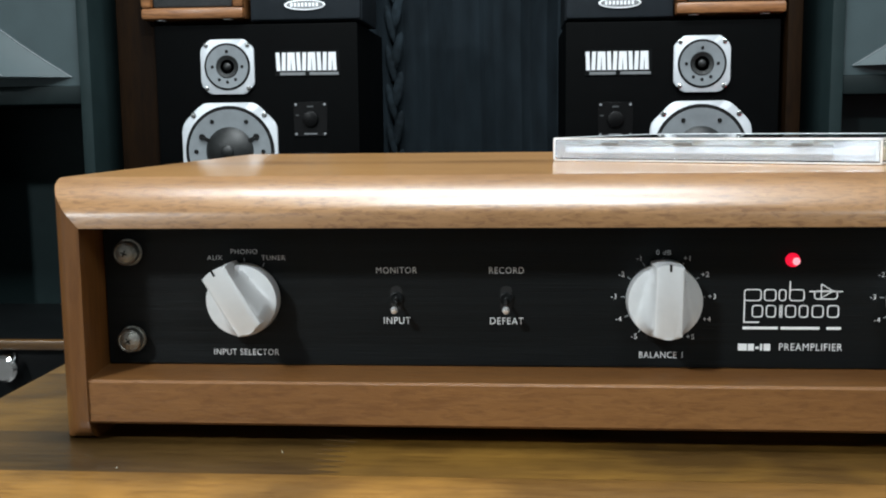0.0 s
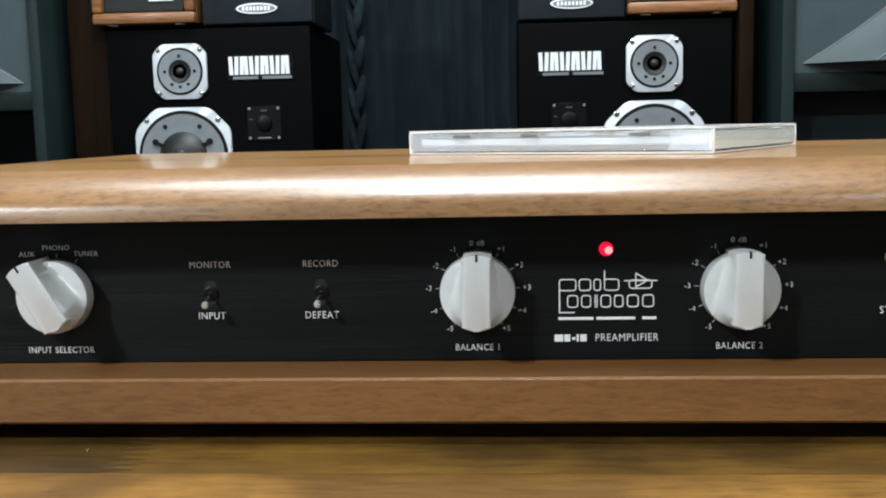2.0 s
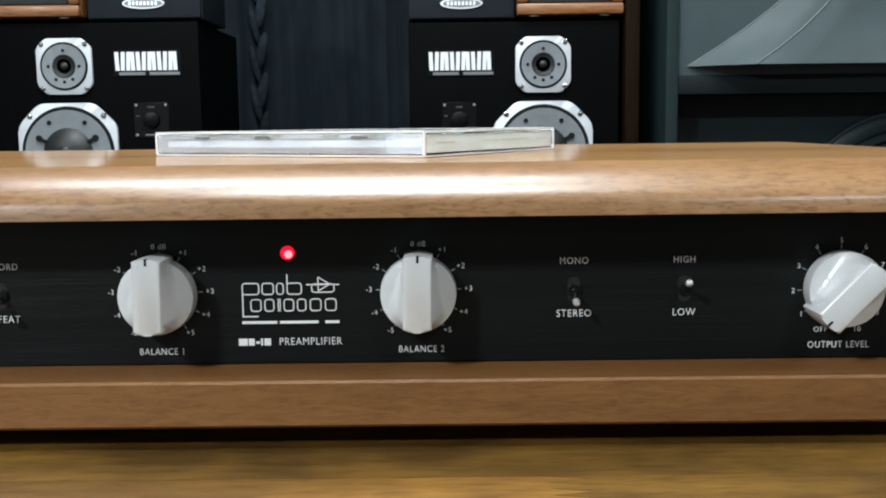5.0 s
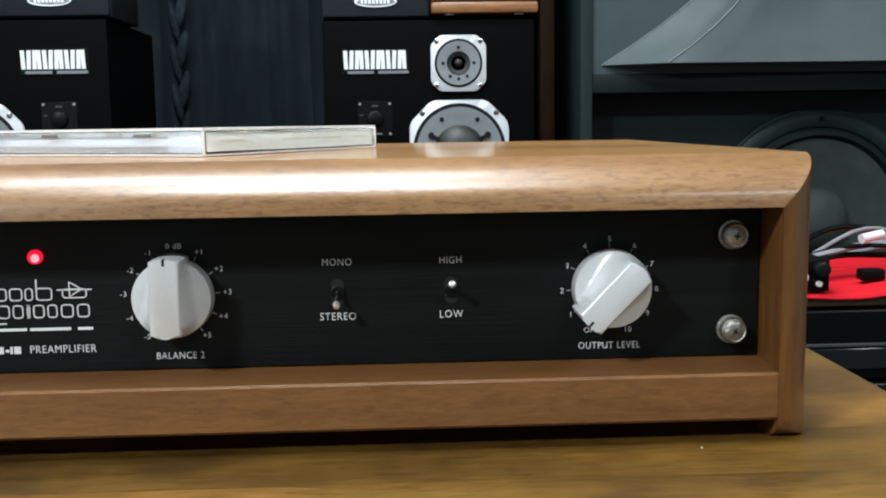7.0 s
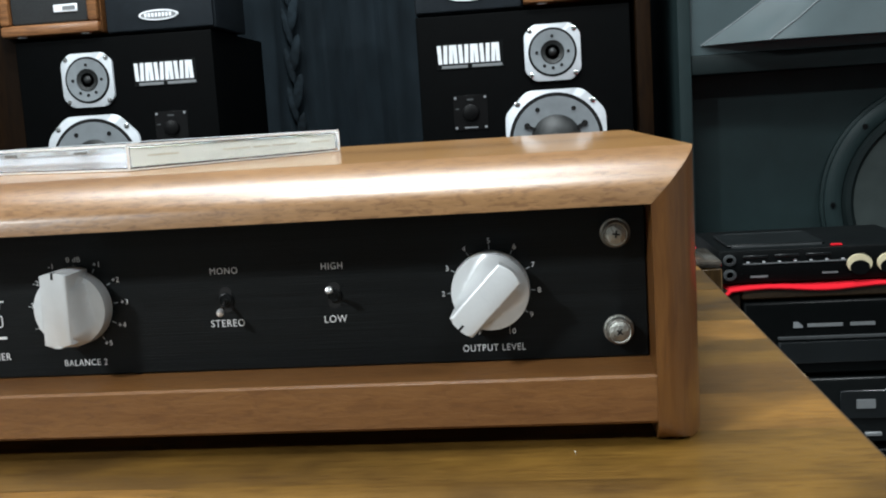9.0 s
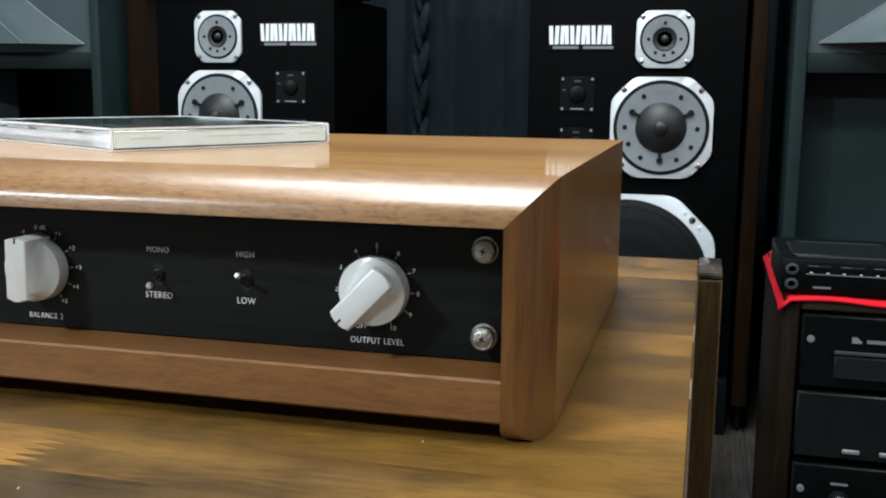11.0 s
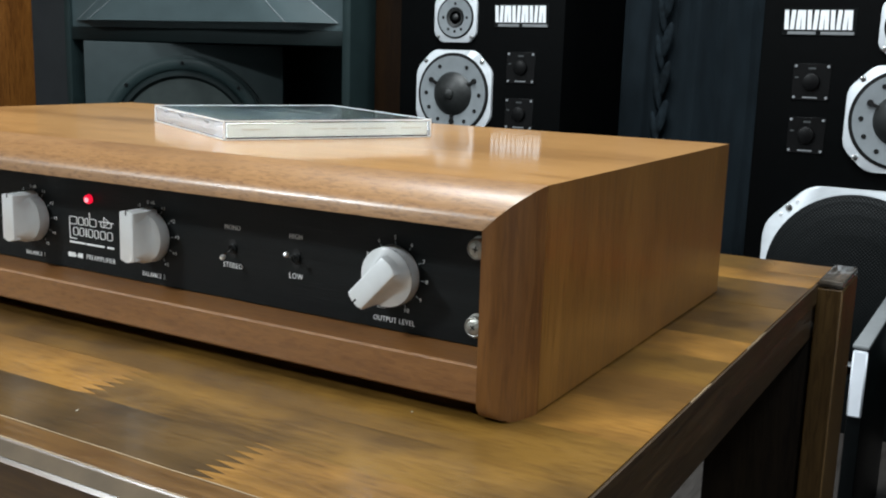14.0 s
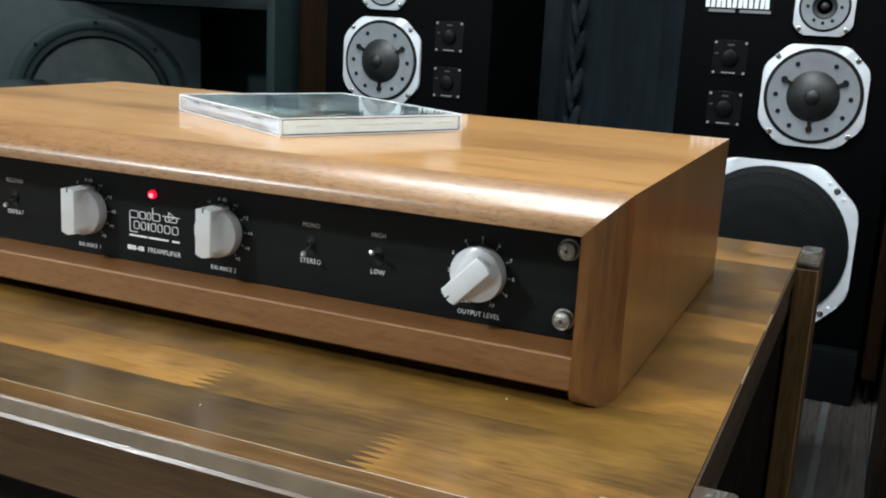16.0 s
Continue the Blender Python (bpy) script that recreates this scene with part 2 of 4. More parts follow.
cube_blue = material("cube_speaker_blue_black", (0.010, 0.014, 0.018), 0.6, 0, 0.2, 60, 0.3, 900, spec=0.2)
milky = glass("milky_polystyrene", (0.80, 0.83, 0.87), 0.14, 0.8)
clear = glass("clear_polystyrene", (0.93, 0.96, 0.97), 0.04)
# Opaque near-white that paints the light caught in clear plastic edges.
rim_glint = material("clear_edge_light", (0.76, 0.79, 0.82), 0.12, 0, 0.1, 120)
paper_cream = material("inlay_cream", (0.54, 0.53, 0.48), 0.5, 0, 0.08, 120)
paper_print = material("inlay_print", (0.42, 0.38, 0.30), 0.6)
tray_grey = material("tray_grey_plastic", (0.50, 0.53, 0.55), 0.35, 0, 0.1, 60)
# Brown greyed to hold the lamp's reflection on the rail's chamfer.
chamfer_sheen = material("chamfer_grey_sheen", (0.060, 0.042, 0.024), 0.52, 0, 0.35, 50, 0.05, 260, spec=0.12)


def printed(name, stops, scale):
    """Glossy paper with a soft many-toned picture on it."""
    m = material(name, (0.2, 0.22, 0.22), 0.22, 0, 0.1, 60, coat=0.5)
    nt = m.node_tree
    co = nt.nodes.new("ShaderNodeTexCoord")
    n = nt.nodes.new("ShaderNodeTexNoise")
    n.inputs["Scale"].default_value, n.inputs["Detail"].default_value, n.inputs["Distortion"].default_value = scale, 4, 1.2
    r = nt.nodes.new("ShaderNodeValToRGB")
    while len(r.color_ramp.elements) < len(stops):
        r.color_ramp.elements.new(0.5)
    for e, (p, c) in zip(r.color_ramp.elements, stops):
        e.position, e.color = p, (*c, 1)
    nt.links.new(co.outputs["Object"], n.inputs["Vector"])
    nt.links.new(n.outputs["Fac"], r.inputs[0])
    nt.links.new(r.outputs[0], nt.nodes["Principled BSDF"].inputs["Base Color"])
    return m


sleeve = printed("booklet_print", ((0.30, (0.010, 0.014, 0.015)), (0.42, (0.04, 0.055, 0.06)), (0.50, (0.24, 0.31, 0.33)), (0.57, (0.09, 0.09, 0.03)), (0.66, (0.42, 0.47, 0.48))), 26)
white_case = material("white_plastic", (0.7, 0.74, 0.8), 0.3, 0, 0.05, 60)


# ---- mesh helpers ----
def empty(name, x=0.0, y=0.0, z=0.0, rz=0.0):
    ob = new(name)
    ob.matrix_world = pose(x, y, z, 0, 0, rz)
    return ob


def finish(bm, name, mat, smooth=False):
    bmesh.ops.recalc_face_normals(bm, faces=bm.faces[:])
    me = bpy.data.meshes.new(name)
    bm.to_mesh(me)
    bm.free()
    me.materials.append(mat)
    if smooth:
        me.polygons.foreach_set("use_smooth", [True] * len(me.polygons))
        me.set_sharp_from_angle(angle=radians(38))
    return me


def part(name, bm, mat, parent=None, label="", smooth=True, at=None):
    ob = new(name, finish(bm, name, mat, smooth))
    ob.parent = parent
    if at is not None:
        ob.matrix_basis = at
    if label:
        ob["label"] = label
    return ob


def box(x0, x1, y0, y1, z0, z1, r=0.0, seg=2, bm=None):
    bm = bm or bmesh.new()
    m = Matrix.Translation(((x0 + x1) / 2, (y0 + y1) / 2, (z0 + z1) / 2)) @ Matrix.Diagonal((x1 - x0, y1 - y0, z1 - z0, 1))
    made = bmesh.ops.create_cube(bm, size=1, matrix=m)["verts"]
    if r:
        edges = {e for v in made for e in v.link_edges}
        bmesh.ops.bevel(bm, geom=list(edges), offset=r, segments=seg, affect="EDGES", profile=0.5)
    return bm


def turned(profile, n=32, bm=None, cx=0.0, cz=0.0, close=True):
    """A body turned round an axis that faces -y: profile rows are (radius, y)."""
    bm = bm or bmesh.new()
    rings = []
    for r, y in profile:
        if r < 1e-6:
            rings.append([bm.verts.new((cx, y, cz))])
        else:
            rings.append([bm.verts.new((cx + r * math.cos(2 * math.pi * i / n), y, cz + r * math.sin(2 * math.pi * i / n))) for i in range(n)])
    for a, b in zip(rings, rings[1:]):
        for i in range(n):
            j = (i + 1) % n
            if len(a) == 1 and len(b) == 1:
                continue
            if len(a) == 1:
                bm.faces.new((a[0], b[i], b[j]))
            elif len(b) == 1:
                bm.faces.new((a[i], a[j], b[0]))
            else:
                bm.faces.new((a[i], a[j], b[j], b[i]))
    if close:
        for ring in (rings[0], rings[-1]):
            if len(ring) > 2:
                bm.faces.new(ring)
    return bm


def prism(points, y0, y1, bm=None, r=0.0):
    """A plate whose outline (x, z) is pushed from y0 (front) to y1."""
    bm = bm or bmesh.new()
    f = [bm.verts.new((x, y0, z)) for x, z in points]
    b = [bm.verts.new((x, y1, z)) for x, z in points]
    front = bm.faces.new(f)
    bm.faces.new(b[::-1])
    n = len(points)
    for i in range(n):
        j = (i + 1) % n
        bm.faces.new((f[j], f[i], b[i], b[j]))
    if r:
        bmesh.ops.bevel(bm, geom=list(front.edges), offset=r, segments=2, affect="EDGES", profile=0.5)
    return bm


def slab(points, z0, z1, bm=None):
    """A plate whose outline (x, y) is pushed from z0 up to z1."""
    bm = bm or bmesh.new()
    a = [bm.verts.new((x, y, z0)) for x, y in points]
    b = [bm.verts.new((x, y, z1)) for x, y in points]
    bm.faces.new(a[::-1])
    bm.faces.new(b)
    n = len(points)
    for i in range(n):
        j = (i + 1) % n
        bm.faces.new((a[i], a[j], b[j], b[i]))
    return bm


def octagon(w, h, cut):
    return [(-w + cut, -h), (w - cut, -h), (w, -h + cut), (w, h - cut), (w - cut, h), (-w + cut, h), (-w, h - cut), (-w, -h + cut)]


def soft_octagon(w, h, cut, r):
    """An eight-sided outline with rounded corners."""
    pts = octagon(w, h, cut)
    out = []
    for i, p in enumerate(pts):
        p, a, b = Vector(p), Vector(pts[i - 1]), Vector(pts[(i + 1) % 8])
        p0, p1 = p + (a - p).normalized() * r, p + (b - p).normalized() * r
        for k in range(5):
            t = k / 4
            q = p0 * (1 - t) ** 2 + p * 2 * t * (1 - t) + p1 * t * t
            out.append((q.x, q.y))
    return out


def tube(points, r, n=8, bm=None):
    """A round cable along points."""
    bm = bm or bmesh.new()
    rings = []
    pts = [Vector(p) for p in points]
    for i, p in enumerate(pts):
        d = (pts[min(i + 1, len(pts) - 1)] - pts[max(i - 1, 0)]).normalized()
        q = d.to_track_quat("Z", "X")
        rings.append([bm.verts.new(p + q @ Vector((r * math.cos(2 * math.pi * k / n), r * math.sin(2 * math.pi * k / n), 0))) for k in range(n)])
    for a, b in zip(rings, rings[1:]):
        for k in range(n):
            bm.faces.new((a[k], a[(k + 1) % n], b[(k + 1) % n], b[k]))
    bm.faces.new(rings[0][::-1])
    bm.faces.new(rings[-1])
    return bm


def words(text, cap, x, z, parent, mat, y=-0.0003, name="lettering", align="CENTER", wide=1.0):
    """Raised lettering that faces -y; cap: the height of a capital."""
    cu = bpy.data.curves.new(name, "FONT")
    cu.body, cu.size, cu.extrude = text, cap / 0.70, 0.00012
    cu.align_x, cu.align_y = align, "CENTER"
    cu.space_character = 1.12
    cu.offset = -0.00003
    cu.resolution_u = 3
    tmp = bpy.data.objects.new(name, cu)
    me = bpy.data.meshes.new_from_object(tmp)
    bpy.data.objects.remove(tmp)
    bpy.data.curves.remove(cu)
    me.materials.clear()
    me.materials.append(mat)
    ob = new(name, me)
    ob.parent = parent
    ob.matrix_basis = pose(x, y, z, 90, 0, 0) @ Matrix.Diagonal((wide, 1, 1, 1))
    return ob


# ---- the room ----
def wall(name, x0, x1, y0, y1, z0, z1, mat, label):
    ob = part(name, box(x0, x1, y0, y1, z0, z1), mat, None, "", False)
    return tagged(ob, label, "wall", kind="structure")


wall("wall_back", -3.2, 2.8, 2.3, 2.42, 0, 2.4, wall_paint, "dark painted wall behind the loudspeakers")
# Three unseen walls added, pale so they bounce light and show in metal.
wall("wall_front", -3.2, 2.8, -3.12, -3.0, 0, 2.4, wall_pale, "unseen wall closing the room, pale to bounce light")
wall("wall_left", -3.32, -3.2, -3.12, 2.42, 0, 2.4, wall_pale, "unseen side wall, pale to bounce light")
wall("wall_right", 2.8, 2.92, -3.12, 2.42, 0, 2.4, wall_pale, "unseen side wall of the room, pale to bounce light")
tagged(part("ceiling", box(-3.32, 2.92, -3.12, 2.42, 2.4, 2.5), ceiling_paint, None, "", False), "plain white ceiling over the listening room", "ceiling", kind="structure")
floor = tagged(part("floor", box(-3.32, 2.92, -3.12, 2.42, -0.12, -0.004), gap_black, None, "", False), "dark brown wooden floor boards with a pale seam", "floor", kind="structure")
part("floor_seam", box(0.318, 0.330, -3.0, 2.3, -0.004, 0.0012), tape_grey, floor, "pale worn seam between floor coverings")


# ---- the preamplifier in its wooden case ----
TOP, BASE = 0.583, 0.4902           # upper side of the case, table top
HALF, INNER = 0.2585, 0.2425       # half widths outside and inside the case
FRONT, BACK = -0.0195, 0.266
amp = tagged(empty("preamplifier", 0, 0, 0), "walnut-cased stereo preamplifier with black front and silver knobs on the table", "amplifier")


def nose(steps=9):
    """The front profile of the case boards, rounded above and flat below: (inset from the outer face, y)."""
    rows = []
    for i in range(steps + 1):
        t = 0.76 * i / steps
        rows.append((2 * t * (1 - t) * 0.0030 + t * t * 0.0165, (1 - t) ** 2 * 0.0035 - 2 * t * (1 - t) * 0.0165 - t * t * 0.021))
    return rows + [(0.0125, -0.0187), (0.0165, FRONT)]


WIDE = 0.0160 / 0.0165


def along_x(rows):
    bm = bmesh.new()
    ends = [[bm.verts.new((side * (HALF - s * WIDE), y, TOP - s)) for s, y in rows] for side in (-1, 1)]
    n = len(rows)
    for i in range(n):
        j = (i + 1) % n
        bm.faces.new((ends[0][i], ends[0][j], ends[1][j], ends[1][i]))
    bm.faces.new(ends[0])
    bm.faces.new(ends[1][::-1])
    return bm


def upright(sign, rows, round_off):
    """A board or lipping of the side, mitred to the top; its lower front corner may be rounded off."""
    bm = bmesh.new()
    loops = []
    steps = [(BASE, 0.0095)] + [(BASE + 0.0095 * (1 - math.cos(k / 6 * math.pi / 2)), 0.0095 * (1 - math.sin(k / 6 * math.pi / 2))) for k in range(1, 7)]
    for z, c in steps if round_off else [(BASE + 0.0009, 0.0)]:
        loops.append([bm.verts.new((sign * (HALF - s * WIDE), max(y, FRONT + c), z)) for s, y in rows])
    loops.append([bm.verts.new((sign * (HALF - s * WIDE), y, TOP - s - 0.0001)) for s, y in rows])
    n = len(rows)
    for a, b in zip(loops, loops[1:]):
        for i in range(n):
            j = (i + 1) % n
            bm.faces.new((a[i], a[j], b[j], b[i]))
    bm.faces.new(loops[0][::-1])
    bm.faces.new(loops[-1])
    bmesh.ops.remove_doubles(bm, verts=bm.verts[:], dist=1e-6)
    return bm


BOARD = [(0.0, BACK), (0.0, 0.0038), (0.0165, 0.0038), (0.0165, BACK)]
LIP = nose() + [(0.0165, 0.0036), (0.0, 0.0036)]
LIP = LIP[:-1]
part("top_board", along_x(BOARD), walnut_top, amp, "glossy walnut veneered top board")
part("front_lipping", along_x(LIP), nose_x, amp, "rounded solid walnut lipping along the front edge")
for sign in (-1, 1):
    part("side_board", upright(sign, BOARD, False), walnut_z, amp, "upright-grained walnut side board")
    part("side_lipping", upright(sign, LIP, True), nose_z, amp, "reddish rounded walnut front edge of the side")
bm = bmesh.new()
prof = [(-0.0178, 0.4972), (-0.0188, 0.4982), (-0.0188, 0.5122), (-0.0180, 0.5130), (-0.0006, 0.5142), (0.012, 0.5142), (0.012, 0.4972)]
a = [bm.verts.new((-INNER, y, z)) for y, z in prof]
b = [bm.verts.new((INNER, y, z)) for y, z in prof]
for i in range(len(prof)):
    j = (i + 1) % len(prof)
    bm.faces.new((a[i], a[j], b[j], b[i]))
bm.faces.new(a)
bm.faces.new(b[::-1])
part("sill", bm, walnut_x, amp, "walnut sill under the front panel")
part("bottom_board", box(-INNER, INNER, 0.012, BACK - 0.004, 0.4985, 0.5075), gap_black, amp, "dark bottom board", False)
part("back_board", box(-INNER, INNER, BACK - 0.012, BACK - 0.003, 0.508, 0.566), gap_black, amp, "dark back board", False)
face = part("front_panel", box(-0.2424, 0.2424, 0.0, 0.004, 0.5143, 0.5664, 0.0006, 1), panel_black, amp, "brushed black aluminium front panel")
PZ = 0.5392


def rack_screw(x, z, turn):
    bm = turned([(0.0046, -0.0002), (0.0050, -0.0008), (0.0048, -0.0013), (0.0042, -0.0014)], 28, cx=x, cz=z)
    washer = part("washer", bm, screw_metal, amp, "bright metal washer")
    bm = turned([(0.0034, -0.001), (0.0042, -0.0016), (0.0044, -0.0044), (0.0041, -0.0050), (0.0037, -0.0053), (0.0034, -0.0050), (0.0028, -0.0054), (0.0012, -0.0058), (0, -0.0058)], 28, cx=x, cz=z)
    screw = part("rack_screw", bm, screw_metal, amp, "dull metal cross-headed rack screw")
    for k in (0, 90):
        part("slot", box(-0.0012, 0.0012, -0.0060, -0.0056, -0.00026, 0.00026), gap_black, screw, "", False, pose(x, 0, z, 0, turn + k, 0))


for x, z, turn in ((-0.2325, 0.556, 20), (-0.2325, 0.524, 55), (0.2325, 0.556, 8), (0.2325, 0.524, 38)):
    rack_screw(x, z, turn)


def knob_mesh():
    """A round skirt whose top sweeps up into a straight grip bar."""
    R, W = 0.0130, 0.0048
    bm = turned([(R - 0.0003, -0.0008), (R, -0.0014), (R - 0.0003, -0.0068)], 48, close=False)
    N, M = 48, 16
    rings = []
    for k in range(M + 1):
        ring = []
        for i in range(N):
            a = 2 * math.pi * i / N
            r = (R - 0.0003) * (1 - k / M)
            x, z = r * math.cos(a), r * math.sin(a)
            d = max(0.0, abs(x) - W)
            reach = 0.0009 + 0.0058 * min(1.0, max(0.0, (0.010 - z) / 0.021))
            lift = 0.0088 * max(0.0, 1 - d / reach) ** 1.6
            edge = min(1.0, (R - r) / 0.0035)
            ring.append(bm.verts.new((x, -0.0068 - 0.0006 * (1 - (r / R) ** 2) - lift * edge, z)))
        rings.append(ring)
    for a, b in zip(rings, rings[1:]):
        for i in range(N):
            j = (i + 1) % N
            bm.faces.new((a[i], a[j], b[j], b[i]))
    bmesh.ops.remove_doubles(bm, verts=bm.verts[:], dist=1e-5)
    # grip bar, its ends following the round, longer towards the pointer
    top = [(W * u, math.sqrt(0.0142 ** 2 - (W * u) ** 2)) for u in (1, 0.6, 0.2, -0.2, -0.6, -1)]
    low = [(W * u, -math.sqrt(0.0112 ** 2 - (W * u) ** 2)) for u in (-1, -0.6, -0.2, 0.2, 0.6, 1)]
    prism(top + low, -0.0166, -0.0012, bm, 0.0007)
    return bm


KNOB = finish(knob_mesh(), "knob", silver, True)


def knob(name, x, angle, label):
    ob = new(name, KNOB)
    ob.parent = amp
    ob["label"] = label
    ob.matrix_basis = pose(x, 0, PZ, 0, angle, 0)
    bm = box(-0.0004, 0.0004, -0.01672, -0.0150, 0.0121, 0.01428)
    part("pointer_mark", bm, gap_black, ob, "black pointer line", False)
    return ob


knob("selector_knob", -0.1900, -31, "silver selector knob turned to the left")
knob("balance_knob", -0.0412, 1, "silver balance knob with its bar upright")
knob("balance_knob", 0.0473, 1, "silver balance knob with its bar upright")
knob("level_knob", 0.1912, 224, "silver level knob turned down to off")


def dial(cx, marks, step, first, side=0.0170, up=0.0164):
    for i, t in enumerate(marks):
        a = radians(first + i * step)
        mat = white_ink
        words(t, 0.0018, cx + side * math.sin(a), PZ + up * math.cos(a), face, mat, name="dial_mark")
        bm = box(-0.00016, 0.00016, -0.00032, 0.0, 0.0131, 0.0146)
        part("tick", bm, grey_ink, face, "", False, pose(cx, 0, PZ, 0, math.degrees(a), 0))


dial(-0.1902, ["AUX", "PHONO", "TUNER"], 30, -30, 0.0215, 0.0168)
dial(-0.0412, ["-5", "-4", "-3", "-2", "-1", "0 dB", "+1", "+2", "+3", "+4", "+5"], 29, -145)
dial(0.0473, ["-5", "-4", "-3", "-2", "-1", "0 dB", "+1", "+2", "+3", "+4", "+5"], 29, -145)
dial(0.1912, ["OFF", "1", "2", "3", "4", "5", "6", "7", "8", "9", "10"], 31.4, -157, 0.0160, 0.0160)
for t, x in (("INPUT SELECTOR", -0.1906), ("BALANCE 1", -0.0414), ("BALANCE 2", 0.0480), ("OUTPUT LEVEL", 0.1912)):
    words(t, 0.0023, x, 0.5191, face, white_ink, wide=0.86)
for up, down, x in (("MONITOR", "INPUT", -0.1351), ("RECORD", "DEFEAT", -0.0959), ("MONO", "STEREO", 0.1004), ("HIGH", "LOW", 0.1380)):
    words(up, 0.0023, x, 0.5492, face, white_ink, wide=0.9)
    words(down, 0.0025, x, 0.5310, face, white_ink, wide=0.9)
CX = 0.0033                          # the middle of the printed group
words("PREAMPLIFIER", 0.0026, CX + 0.0065, 0.5222, face, white_ink, wide=0.86)
for x0, x1 in ((-0.0182, -0.0152), (-0.0148, -0.0128), (-0.0122, -0.0110), (-0.0106, -0.0099), (-0.0094, -0.0072)):
    part("model_bar", box(CX + x0, CX + x1, -0.00042, 0.0, 0.5216 if x0 == -0.0122 else 0.5210, 0.5224 if x0 == -0.0122 else 0.5234), white_ink, face, "", False)
for x0, x1 in ((-0.0168, -0.0048), (-0.0038, 0.0094), (0.0118, 0.0166)):
    part("address_bar", box(CX + x0, CX + x1, -0.00042, 0.0, 0.5286, 0.5295), white_ink, face, "plain white bar of small print", False)


def outline(x0, x1, z0, z1, w=0.00034):
    """A rounded rectangular line, the plain shape of a logo's stroke."""
    def ring(d):
        pts = []
        r = 0.0011
        for cx, cz, a0 in ((x1 - r, z1 - r, 0), (x0 + r, z1 - r, 90), (x0 + r, z0 + r, 180), (x1 - r, z0 + r, 270)):
            for k in range(4):
                a = radians(a0 + 30 * k)
                pts.append((cx + (r - d) * math.cos(a), cz + (r - d) * math.sin(a)))
        return pts
    bm = bmesh.new()
    o, i = ring(0), ring(w)
    n = len(o)
    fo = [bm.verts.new((x, -0.0004, z)) for x, z in o]
    fi = [bm.verts.new((x, -0.0004, z)) for x, z in i]
    bo = [bm.verts.new((x, 0.0, z)) for x, z in o]
    bi = [bm.verts.new((x, 0.0, z)) for x, z in i]
    for k in range(n):
        j = (k + 1) % n
        bm.faces.new((fo[k], fo[j], fi[j], fi[k]))
        bm.faces.new((fo[k], bo[k], bo[j], fo[j]))
        bm.faces.new((fi[k], fi[j], bi[j], bi[k]))
    return bm


for x0, x1, z0, z1 in ((-0.0166, -0.0106, 0.5386, 0.5428), (-0.0098, -0.0056, 0.5386, 0.5428), (-0.0048, -0.0022, 0.5386, 0.5428), (-0.0012, 0.0040, 0.5386, 0.5428),
                       (-0.0138, -0.0100, 0.5328, 0.5372), (-0.0090, -0.0056, 0.5328, 0.5372), (-0.0044, -0.0034, 0.5328, 0.5372), (-0.0024, 0.0012, 0.5328, 0.5372),
                       (0.0022, 0.0054, 0.5328, 0.5372), (0.0066, 0.0106, 0.5328, 0.5372), (0.0118, 0.0158, 0.5328, 0.5372), (0.0072, 0.0152, 0.5392, 0.5424)):
    part("logo_shape", outline(CX + x0, CX + x1, z0, z1), white_ink, face, "", False)
for x0, x1, z0, z1 in ((-0.0166, -0.0162, 0.5312, 0.5390), (-0.0166, -0.0112, 0.5309, 0.5313), (-0.0012, -0.0008, 0.5420, 0.5456), (0.0056, 0.0168, 0.5418, 0.5422)):
    part("logo_stroke", box(CX + x0, CX + x1, -0.0004, 0, z0, z1), white_ink, face, "", False)
for (xa, za), (xb, zb) in (((0.0096, 0.5398), (0.0136, 0.5421)), ((0.0136, 0.5421), (0.0096, 0.5446)), ((0.0096, 0.5446), (0.0096, 0.5398))):
    part("logo_stroke", tube([(CX + xa, -0.0002, za), (CX + xb, -0.0002, zb)], 0.0002, 6), white_ink, face, "", False)
led = turned([(0.0024, 0.0), (0.0024, -0.0010), (0.0021, -0.0020), (0.0015, -0.0027), (0, -0.0030)], 24, cx=0.0028, cz=0.5531)
lens = part("indicator_lamp", led, led_red, amp, "lit round red indicator lamp")
part("lamp_core", turned([(0.0014, -0.0026), (0.0012, -0.0030), (0.0006, -0.0032), (0, -0.0033)], 20, cx=0.0034, cz=0.5529), led_core, lens, "bright pinkish core of the lamp")


